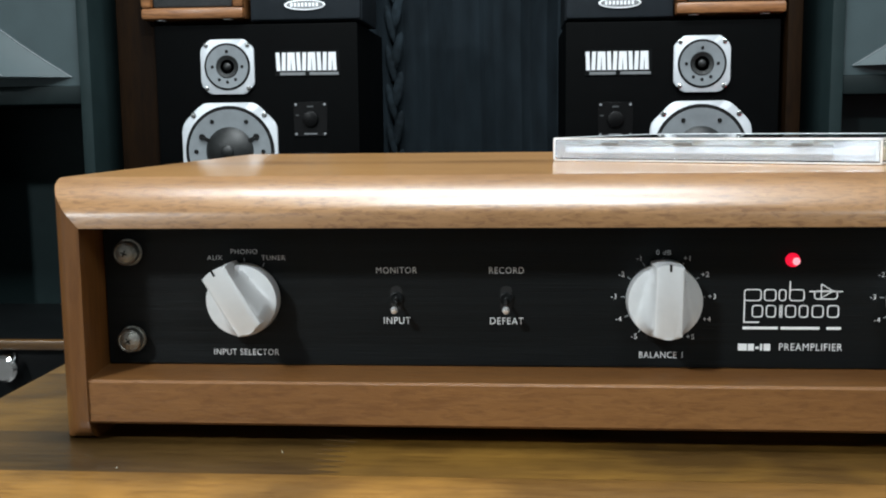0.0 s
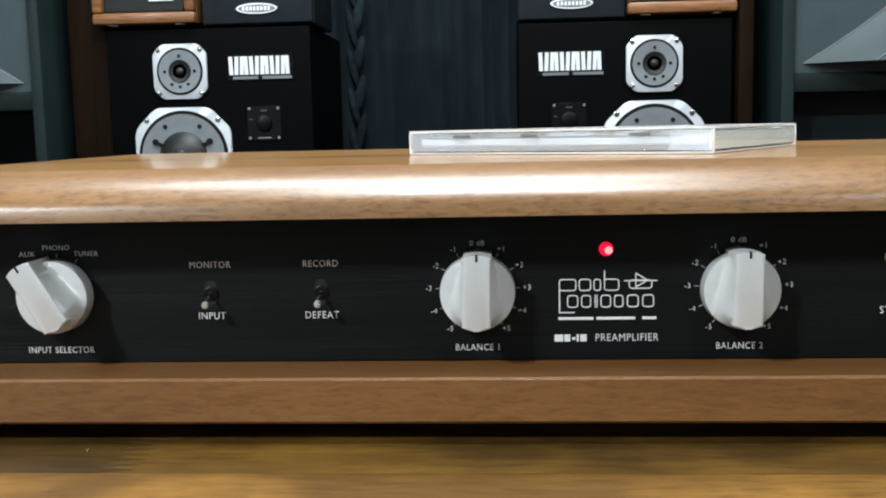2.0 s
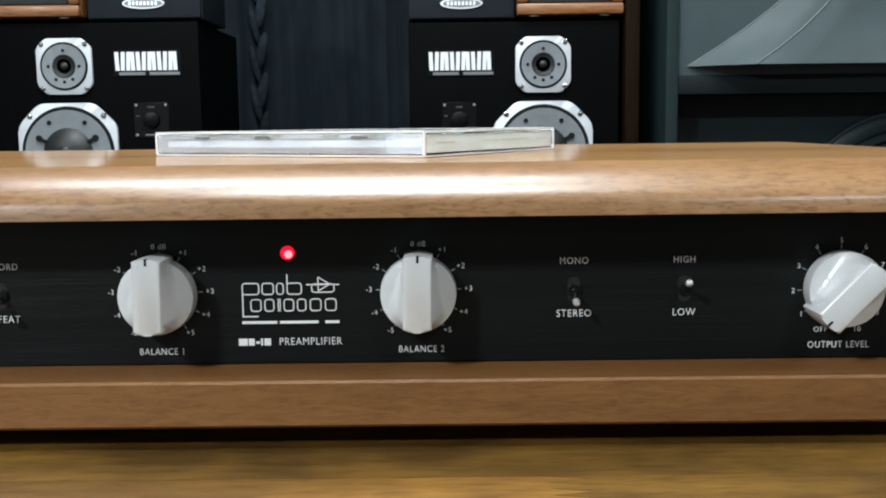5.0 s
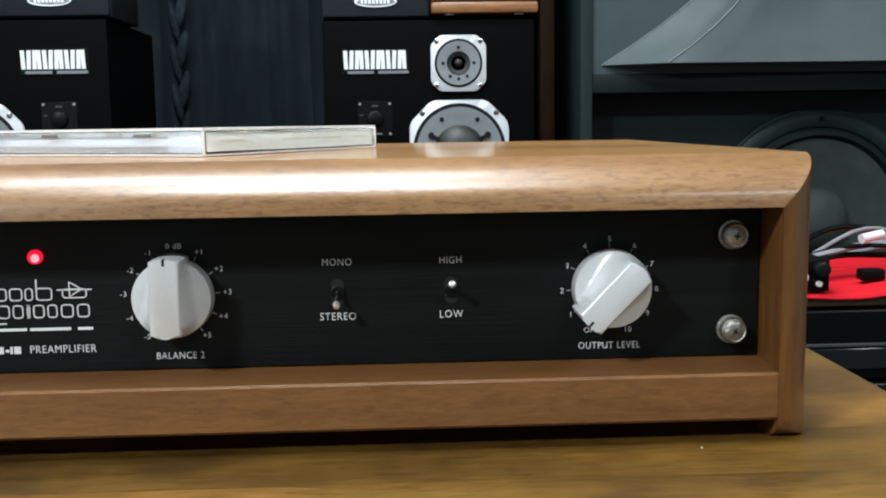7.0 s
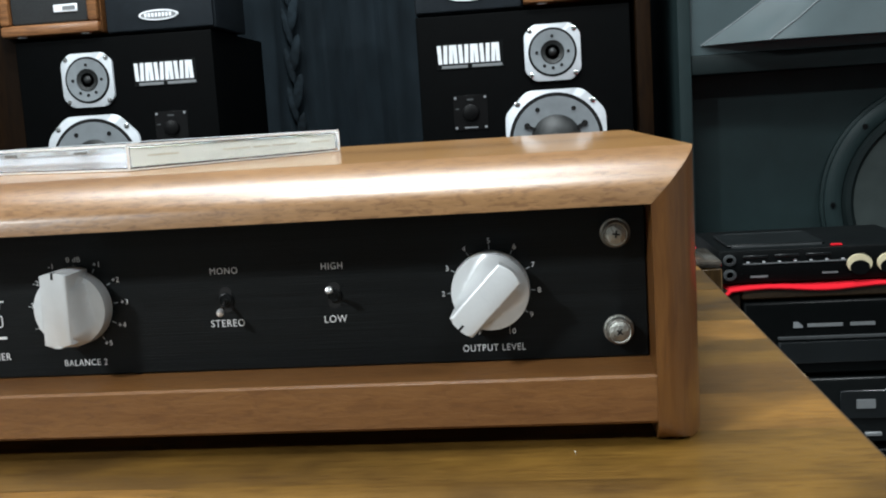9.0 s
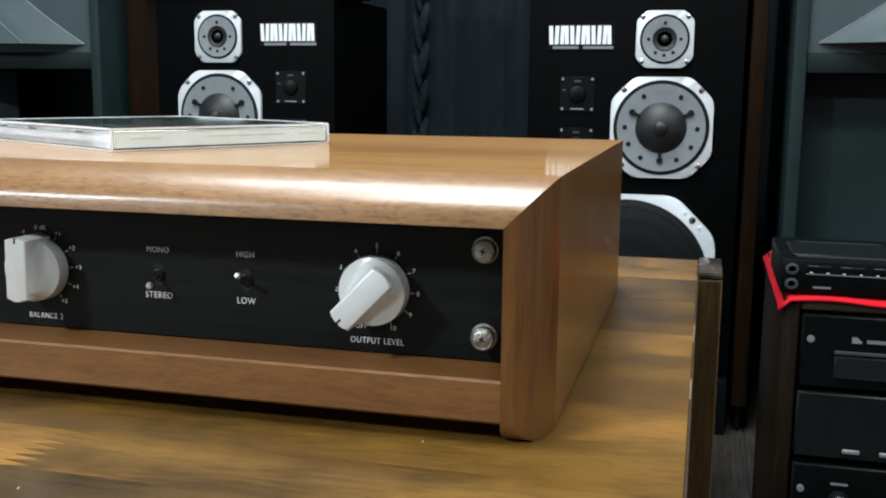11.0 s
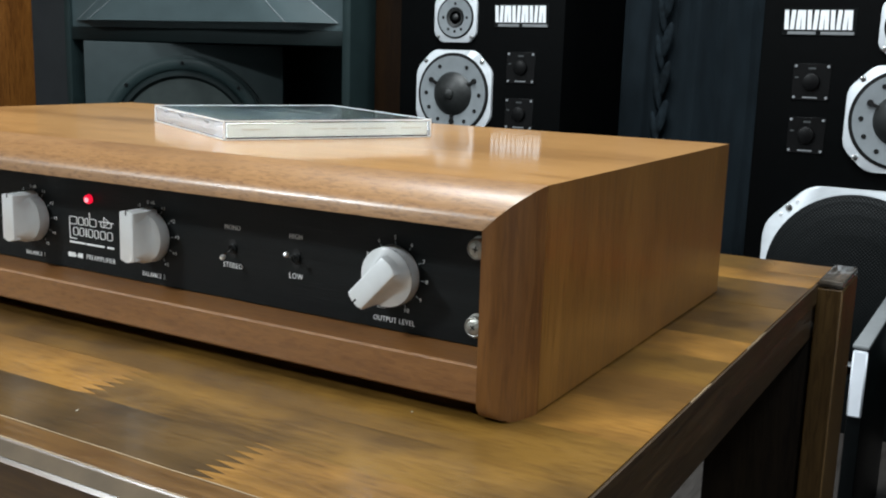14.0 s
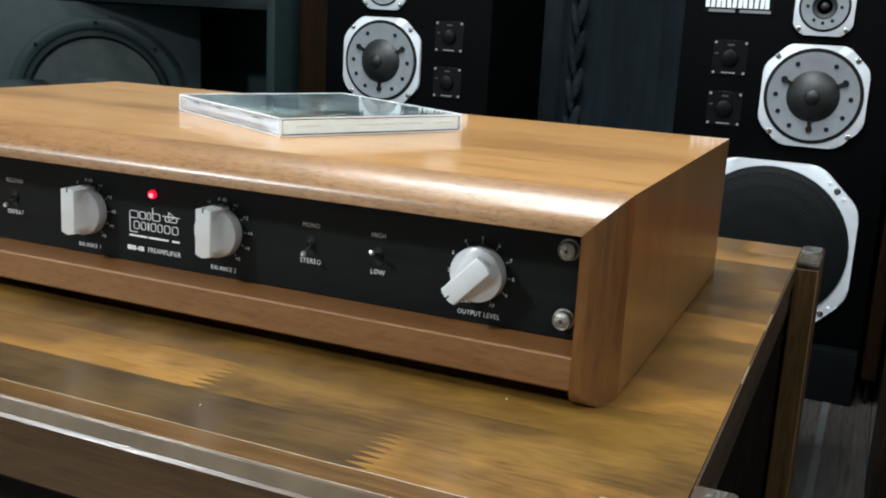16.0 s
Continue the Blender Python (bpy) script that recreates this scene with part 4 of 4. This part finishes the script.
# ---- large studio monitors with horns ----
def big_monitor(x, y, turn=0.0):
    """turn: by how many degrees the woofer box in the bay is swung towards the table."""
    sp = tagged(empty("horn_monitor", x, y, 0), "large grey studio monitor with protruding horn and bare woofer", "loudspeaker", "large horn monitors")
    R, O, D = 0.435, 0.457, 0.5
    zl0, zl1 = 0.642, 0.675
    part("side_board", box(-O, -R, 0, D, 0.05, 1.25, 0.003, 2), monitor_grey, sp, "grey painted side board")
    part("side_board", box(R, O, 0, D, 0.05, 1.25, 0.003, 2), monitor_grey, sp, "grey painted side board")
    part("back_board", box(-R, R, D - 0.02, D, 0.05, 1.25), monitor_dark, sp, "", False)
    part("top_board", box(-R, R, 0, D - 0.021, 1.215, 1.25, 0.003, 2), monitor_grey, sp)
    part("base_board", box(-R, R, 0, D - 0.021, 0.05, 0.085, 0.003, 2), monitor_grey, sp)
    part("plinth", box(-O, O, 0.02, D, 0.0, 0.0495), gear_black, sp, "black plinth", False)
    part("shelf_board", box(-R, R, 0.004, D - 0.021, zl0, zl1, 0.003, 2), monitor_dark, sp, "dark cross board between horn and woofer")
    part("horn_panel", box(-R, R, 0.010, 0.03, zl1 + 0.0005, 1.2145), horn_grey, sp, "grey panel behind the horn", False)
    # horn: a swelling body with a straight lower lip, ridges and curved flanks
    bm = bmesh.new()
    rows = []
    zb, zt = 0.691, 1.137
    zc = (zb + zt) / 2
    for k in range(15):
        z = zb + (zt - zb) * k / 14
        u = abs(z - zc) / ((zt - zb) / 2)
        outer = 0.17 + 0.248 * u ** 1.5
        ridge = 0.13 + 0.185 * u ** 1.9
        out = -0.045 * u ** 1.6
        row = []
        for v in (-1, -0.66, -0.33):
            w = outer + (ridge - outer) * (v + 1)
            row.append((-w, 0.009 + (out - 0.009) * (v + 1)))
        row.append((-ridge, out))
        for m in range(1, 8):
            q = -1 + m / 4
            row.append((ridge * q, out + 0.030 * (1 - abs(q)) ** 1.2 * (0.3 + 0.7 * (1 - u))))
        row.append((ridge, out))
        row += [(-a, b) for a, b in reversed(row[:3])]
        rows.append([bm.verts.new((a, b, z)) for a, b in row])
    for a, b in zip(rows, rows[1:]):
        for i in range(len(a) - 1):
            bm.faces.new((a[i], a[i + 1], b[i + 1], b[i]))
    for ring in (rows[0], rows[-1]):
        back = [bm.verts.new((v.co.x, 0.0095, v.co.z)) for v in ring]
        for i in range(len(ring) - 1):
            bm.faces.new((ring[i], ring[i + 1], back[i + 1], back[i]))
    lines = [[tuple(r[c].co + Vector((0, -0.0006, 0))) for r in rows] for c in (0, 3, 11, 14)]
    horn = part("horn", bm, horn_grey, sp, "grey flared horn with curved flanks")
    # Thin pale tubes stand in for highlights along ridges and outer curves.
    for pts in lines:
        part("horn_edge", tube(pts, 0.0011, 6), edge_glint, horn, "pale line painting the highlight on the horn's edge")
    # woofer bay
    wzc = 0.403
    deep = 0.33 if turn else 0.085
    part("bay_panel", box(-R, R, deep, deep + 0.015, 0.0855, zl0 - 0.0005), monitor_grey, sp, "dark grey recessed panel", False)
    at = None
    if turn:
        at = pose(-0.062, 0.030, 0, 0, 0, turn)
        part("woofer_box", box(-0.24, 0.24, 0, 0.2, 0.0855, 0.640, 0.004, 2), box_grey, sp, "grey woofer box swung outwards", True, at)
        at = at @ Matrix.Translation((0, -0.0850, 0))
    baf = part("woofer_baffle", turned([(0.208, 0.0848), (0.208, 0.074), (0.204, 0.072), (0.17, 0.072)], 64, cx=0, cz=wzc), monitor_grey, sp, "round grey woofer mount", True, at)
    wz = 0.403
    DY = 0.042
    part("woofer_frame", turned([(0.203, 0.0305 + DY), (0.203, 0.022 + DY), (0.196, 0.017 + DY), (0.182, 0.016 + DY), (0.175, 0.020 + DY), (0.173, 0.0298 + DY)], 64, cx=0, cz=wz, close=False), monitor_grey, baf, "broad cast frame ring")
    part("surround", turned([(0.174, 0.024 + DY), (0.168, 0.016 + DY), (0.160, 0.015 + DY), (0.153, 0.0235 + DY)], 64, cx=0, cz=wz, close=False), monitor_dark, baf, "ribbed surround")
    part("cone", turned([(0.1535, 0.0235 + DY), (0.12, 0.0255 + DY), (0.075, 0.0285 + DY), (0.06, 0.0293 + DY), (0.0, 0.0296 + DY)], 64, cx=0, cz=wz, close=False), cone_grey, baf, "grey paper cone")
    part("dust_cap", turned([(0.062, 0.0285 + DY), (0.055, 0.012 + DY), (0.04, 0.000 + DY), (0.02, -0.007 + DY), (0, -0.009 + DY)], 40, cx=0, cz=wz, close=False), cone_grey, baf, "domed dust cap")
    for k in range(8):
        a = radians(90 + 45 * k)
        part("bolt", turned([(0.0045, 0.0165 + DY), (0.0045, 0.0135 + DY), (0, 0.013 + DY)], 10, cx=0.190 * math.cos(a), cz=wz + 0.190 * math.sin(a)), gear_black, baf)
    return sp


big_monitor(-1.326, 1.432, 35.0)
big_monitor(0.897, 1.425)

# ---- tall wooden cabinets behind and beside ----
for x0, x1, y0, y1 in ((-0.834, -0.760, 1.472, 1.85), (0.3735, 0.4000, 1.452, 1.85)):
    cb = tagged(empty("wooden_cabinet", (x0 + x1) / 2, y0, 0), "tall narrow dark wooden cabinet standing between the loudspeakers", "cabinet")
    w = (x1 - x0) / 2
    part("carcass", box(-w, w, 0.002, y1 - y0, 0.05, 1.3, 0.004, 2), cabinet_dark, cb, "dark wooden carcass")
    part("plinth", box(-w + 0.01, w - 0.01, 0.02, y1 - y0 - 0.01, 0, 0.0495), gear_black, cb, "", False)
cb = tagged(empty("wooden_cabinet", -2.13, 1.2, 0), "tall orange-brown teak loudspeaker cabinet at the side", "cabinet")
part("carcass", box(-0.2, 0.2, 0, 0.25, 0.05, 1.25, 0.004, 2), cabinet_wood, cb, "teak carcass")
part("plinth", box(-0.19, 0.19, 0.02, 0.24, 0, 0.0495), gear_black, cb, "", False)

# ---- curtain between the loudspeakers ----
bm = bmesh.new()
cols = []
n = 150
for i in range(n + 1):
    x = -1.1 + 1.9 * i / n
    f = 0.014 * math.sin(x * 47 + 1.6 * math.sin(x * 17)) + 0.006 * math.sin(x * 113 + 2) + 0.002 * math.sin(x * 310)
    cols.append([bm.verts.new((x + 0.004 * math.sin(k * 1.3 + x * 9), 2.12 + f * (0.8 + 0.04 * k), 0.03 + 1.9 * k / 10)) for k in range(11)])
for a, b in zip(cols, cols[1:]):
    for k in range(10):
        bm.faces.new((a[k], b[k], b[k + 1], a[k + 1]))
cur = part("curtain", bm, curtain_blue)
mod = cur.modifiers.new("thickness", "SOLIDIFY")
mod.thickness = 0.003
tagged(cur, "dark navy patterned curtain hanging in folds behind the loudspeakers", "curtain")
bm = bmesh.new()
for k in range(14):
    zc = 0.18 + 0.094 * k
    for side, w, lift in ((-1, 0.010, 0.0), (1, 0.013, 0.03)):
        m = Matrix.Translation((-0.395 + side * 0.008, 2.092, zc + lift)) @ Matrix.Rotation(radians(side * 12), 4, "Y") @ Matrix.Diagonal((w, 0.008, 0.048, 1))
        bmesh.ops.create_icosphere(bm, subdivisions=2, radius=1.0, matrix=m)
part("trim", bm, curtain_trim, cur, "paler knotted cord trim running down the curtain")
rod = tagged(part("curtain_rod", tube([(-1.15, 2.12, 1.945), (-0.2, 2.12, 1.945), (0.85, 2.12, 1.945)], 0.012, 12), gear_black), "black rod that carries the navy curtain", "curtain rod")


# ---- equipment rack with red cloth ----
RW, RH, RD, RX, RY = 0.247, 0.3895, 0.33, 0.645, 0.780
rack = tagged(empty("equipment_rack", RX, RY, 0), "dark wooden equipment rack filled with black hi-fi units", "rack")
for s in (-1, 1):
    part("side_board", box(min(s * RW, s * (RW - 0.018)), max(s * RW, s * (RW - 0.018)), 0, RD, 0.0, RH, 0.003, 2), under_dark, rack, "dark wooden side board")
part("top_board", box(-RW + 0.0185, RW - 0.0185, 0, RD, RH - 0.012, RH, 0.002, 1), table_side, rack)
part("base_board", box(-RW + 0.0185, RW - 0.0185, 0, RD, 0.06, 0.078, 0.002, 1), table_side, rack)


def unit(name, z0, z1, label, cat):
    u = tagged(empty(name, RX, RY - 0.005, z0), label, cat)
    w = RW - 0.020
    part("body", box(-w, w, 0.012, RD - 0.03, 0.001, z1 - z0 - 0.001), gear_black, u, "", False)
    return u, w, z1 - z0


u, w, h = unit("cassette_deck", 0.2915, 0.3755, "black cassette deck with smoked window in the rack", "cassette deck")
part("front", box(-w, w, 0, 0.0115, 0.002, h - 0.001, 0.002, 1), gear_black, u, "black front")
part("window", box(-w + 0.035, w - 0.06, -0.004, 0.0, 0.014, 0.040, 0.002, 1), gear_glass, u, "smoked glass strip")
part("trim_line", box(-w + 0.035, w - 0.06, -0.005, 0.0, 0.042, 0.0445), trim_dim, u, "", False)
part("badge_mark", prism([(-w + 0.052, 0.054), (-w + 0.062, 0.054), (-w + 0.062, 0.056), (-w + 0.057, 0.0605), (-w + 0.052, 0.0605)], -0.001, 0), cable_grey, u, "", False)
part("badge_bar", box(-w + 0.067, -w + 0.104, -0.001, 0, 0.0545, 0.0582), gear_grey, u, "", False)
part("badge_bar", box(-w + 0.112, -w + 0.138, -0.001, 0, 0.0545, 0.0582), gear_grey, u, "", False)
for z in (0.056,):
    part("screw", turned([(0.004, 0), (0.004, -0.002), (0, -0.0025)], 12, cx=-w + 0.010, cz=z), gear_grey, u)
u, w, h = unit("tuner_unit", 0.2115, 0.2895, "black hi-fi unit with small buttons in the rack", "hi-fi unit")
part("front", box(-w, w, 0, 0.0115, 0.002, h - 0.002, 0.002, 1), gear_face, u, "dark front")
part("window", box(-w + 0.10, -w + 0.30, -0.003, 0, 0.03, 0.062, 0.001, 1), gear_glass, u, "dark display window")
part("label_plate", box(-w + 0.117, -w + 0.137, -0.0045, -0.003, 0.042, 0.052), gear_grey, u, "pale printed plate", False)
for k in range(9):
    part("button", box(-w + 0.050 + k * 0.038, -w + 0.068 + k * 0.038, -0.004, 0, 0.010, 0.0145, 0.0008, 1), gear_grey, u)
u, w, h = unit("amplifier_unit", 0.0815, 0.2075, "black amplifier with knobs and small lamps in the rack", "amplifier")
part("front", box(-w, w, 0, 0.0115, 0.002, h - 0.002, 0.002, 1), gear_black, u, "black front")
for k, (kx, kz) in enumerate(((0.05, 0.085), (0.05, 0.04), (0.11, 0.085), (0.11, 0.04), (0.17, 0.06), (0.25, 0.06), (0.33, 0.085), (0.33, 0.04))):
    kb = part("knob", turned([(0.011, 0), (0.010, -0.014), (0.008, -0.016), (0, -0.016)], 24, cx=-w + kx, cz=kz), gear_face, u)
    part("pointer_mark", box(-w + kx - 0.0008, -w + kx + 0.0008, -0.0166, -0.0158, kz + 0.001, kz + 0.009), badge_white, kb, "", False)
    part("print_bar", box(-w + kx - 0.009, -w + kx + 0.009, -0.0006, 0, kz + 0.017, kz + 0.0195), gear_grey, u, "", False)
part("red_mark", box(-w + 0.075, -w + 0.086, -0.001, 0, 0.083, 0.086), cloth_red, u, "", False)
part("screw", turned([(0.004, 0), (0.004, -0.002), (0, -0.0025)], 12, cx=-w + 0.010, cz=0.095), gear_grey, u)
part("screw", turned([(0.004, 0), (0.004, -0.002), (0, -0.0025)], 12, cx=-w + 0.010, cz=0.02), gear_grey, u)

# red cloth, draped a little over the edges
bm = bmesh.new()
nx, ny = 40, 24
grid = []
for i in range(nx + 1):
    col = []
    for j in range(ny + 1):
        x = RX - RW - 0.006 + (2 * RW + 0.012) * i / nx
        y = RY - 0.006 + (RD + 0.004) * j / ny
        z = RH + 0.0035 + 0.0012 * math.sin(x * 55 + y * 31) * math.sin(y * 47)
        if x > 0.66:
            z += 0.006 * max(0, math.sin((x - 0.66) * 30)) * math.exp(-((y - RY - 0.03) / 0.06) ** 2)
        if j == 0:
            z -= 0.003 + 0.001 * math.sin(x * 40)
        if i == 0:
            z -= 0.011
        col.append(bm.verts.new((x, y, z)))
    grid.append(col)
for i in range(nx):
    for j in range(ny):
        bm.faces.new((grid[i][j], grid[i + 1][j], grid[i + 1][j + 1], grid[i][j + 1]))
cl = part("red_cloth", bm, cloth_red)
mod = cl.modifiers.new("thickness", "SOLIDIFY")
mod.thickness = 0.0025
tagged(cl, "bright red cloth spread over the equipment rack", "cloth")

# portable recorder on the cloth
rec = tagged(empty("cassette_recorder", 0.5035, RY + 0.004, RH + 0.0055), "black portable cassette recorder with two round-topped meters on red cloth", "cassette recorder")
rec.matrix_world = rec.matrix_world @ Matrix.Diagonal((0.93, 1, 0.82, 1))
part("body", box(-0.1185, 0.1185, 0, 0.17, 0, 0.046, 0.003, 2), gear_black, rec, "black body")
part("cassette_lid", box(-0.105, 0.01, 0.02, 0.115, 0.0462, 0.0500, 0.002, 1), gear_face, rec, "dark cassette lid")
part("trim_line", box(-0.100, 0.005, 0.016, 0.019, 0.0462, 0.048), trim_dim, rec, "", False)
part("trim_line", box(-0.09, 0.01, 0.125, 0.128, 0.0462, 0.048), trim_dim, rec, "", False)
part("orange_key", box(0.012, 0.024, 0.002, 0.010, 0.0462, 0.0478), cloth_red, rec, "", False)
for zz in (0.033, 0.013):
    j = part("jack", turned([(0.0075, 0.0), (0.0075, -0.003), (0.0045, -0.0035), (0.004, 0.0)], 20, cx=-0.106, cz=zz), trim_dim, rec, "metal jack socket")
part("scale", box(-0.090, 0.028, -0.0012, 0, 0.0262, 0.0274), gear_grey, rec, "pale level scale", False)
for k in range(7):
    part("scale_tick", box(-0.086 + k * 0.018, -0.083 + k * 0.018, -0.0014, 0, 0.0282, 0.0296), badge_white, rec, "", False)
for k in range(3):
    part("slide_key", box(-0.090 + k * 0.036, -0.062 + k * 0.036, -0.002, 0, 0.0345, 0.0385, 0.0008, 1), gear_face, rec)
part("print_bar", box(-0.082, -0.062, -0.001, 0, 0.008, 0.0105), gear_grey, rec, "", False)
part("print_bar", box(0.000, 0.018, -0.001, 0, 0.010, 0.012), gear_grey, rec, "", False)
for mx in (0.042, 0.076):
    pts = [(mx + 0.0142 * math.cos(radians(a)), 0.0215 + 0.0128 * math.sin(radians(a))) for a in range(0, 360, 15)]
    mt = part("meter", prism(pts, -0.003, 0), meter_cream, rec, "cream meter face")
    pts = [(mx + 0.0110 * math.cos(radians(a)), 0.0165 + 0.0098 * math.sin(radians(a))) for a in range(0, 360, 15)]
    part("meter_mask", prism(pts, -0.0045, -0.003), gear_black, mt, "", False)
part("side_knob", turned([(0.010, 0), (0.010, -0.008), (0.008, -0.009), (0, -0.009)], 24, cx=0.106, cz=0.033), gear_face, rec)
part("silver_jack", turned([(0.004, 0), (0.004, -0.003), (0, -0.003)], 12, cx=0.104, cz=0.012), badge_white, rec)

# cables lying behind and beside the recorder
cords = tagged(empty("cables", 0.7, RY + 0.05, RH + 0.006), "tangle of grey and black audio cables on the red cloth", "cables")
for k in range(7):
    pts = []
    for i in range(14):
        t = i / 13
        pts.append((-0.10 + 0.26 * t, 0.03 + 0.012 * k + 0.03 * math.sin(3 * t + k), 0.012 + 0.045 * math.sin(math.pi * t) * (0.4 + 0.1 * k) + 0.004 * math.sin(9 * t + 2 * k)))
    part("cable", tube(pts, 0.0028 if k % 2 else 0.0038), cable_grey if k % 3 else gear_black, cords)
part("plug", box(-0.03, 0.0, -0.005, 0.012, 0.004, 0.018, 0.003, 2), gear_black, cords, "black plug")
part("plug", tube([(-0.02, 0.02, 0.052), (0.01, 0.03, 0.056)], 0.006, 12), badge_white, cords, "silver plug")

# ---- low rack and deck to the side ----
lr = tagged(empty("side_rack", -0.959, 0.93, 0), "low dark equipment rack with a wooden top edge", "rack")
part("body", box(-0.4, 0.4, 0.004, 0.34, 0.0, 0.302, 0.003, 2), gear_black, lr, "black body")
part("top_lip", box(-0.405, 0.405, -0.010, 0.0035, 0.302, 0.3155, 0.003, 2), table_edge, lr, "brown wooden front lip")
for k in range(4):
    part("knob", turned([(0.020, 0.004), (0.019, -0.018), (0.015, -0.022), (0, -0.022)], 28, cx=0.174 - 0.095 * k, cz=0.278), chrome, lr, "bright metal knob")
dk = tagged(empty("turntable", -1.20, 0.95, 0.3025), "black record deck with bright metal platter rim on the side rack", "turntable")
part("plinth", box(-0.155, 0.215, 0, 0.30, 0, 0.160, 0.006, 2), gear_black, dk, "black plinth")
bm = turned([(0.14, 0.0), (0.145, -0.006), (0.143, -0.014), (0.06, -0.015), (0.0, -0.015)], 48)
part("platter", bm, chrome, dk, "bright metal platter", True, pose(0.03, 0.15, 0.1605, -90, 0, 0))

# ---- pale box on the floor behind the table ----
bx = tagged(empty("storage_box", 0.272, 0.90, 0), "thin upright dark box with a white front behind the table", "box")
part("body", box(-0.009, 0.009, 0, 0.30, 0, 0.300, 0.003, 2), gear_black, bx, "black body")
part("front_panel", box(-0.0085, 0.0085, -0.005, -0.0005, 0.215, 0.299, 0.002, 1), white_case, bx, "white front panel")
part("lid", box(-0.0095, 0.0095, -0.006, 0.301, 0.3005, 0.306, 0.002, 2), gear_grey, bx, "grey lid")

# ---- dust and scratches on the table ----
bm = bmesh.new()
for k in range(46):
    px, py = random.uniform(-0.28, 0.29), random.uniform(-0.11, 0.34)
    if abs(px) < 0.262 and py > -0.024 and py < 0.27:
        continue
    a, L, w = random.uniform(0, 3.1), random.uniform(0.0005, 0.0018), random.uniform(0.00012, 0.00025)
    c, s = math.cos(a), math.sin(a)
    slab([(px + c * u - s * v, py + s * u + c * v) for u, v in ((-L, 0), (0, -w), (L, 0), (0, w))], BASE + 0.0002, BASE + 0.0005, bm)
tagged(part("dust_specks", bm, paper_print, None, "", False), "fine pale dust specks and scratches on the table top", "dust", kind="stuff")

# ---- floor boards ----
k = 0
x = -3.3
while x < 2.8:
    w = 0.148
    bm = box(x + 0.001, x + w - 0.001, -3.0, 2.3, -0.0038, 0.0, 0.0006, 1)
    part("floor_board", bm, floor_mat, floor, "", False)
    x += w
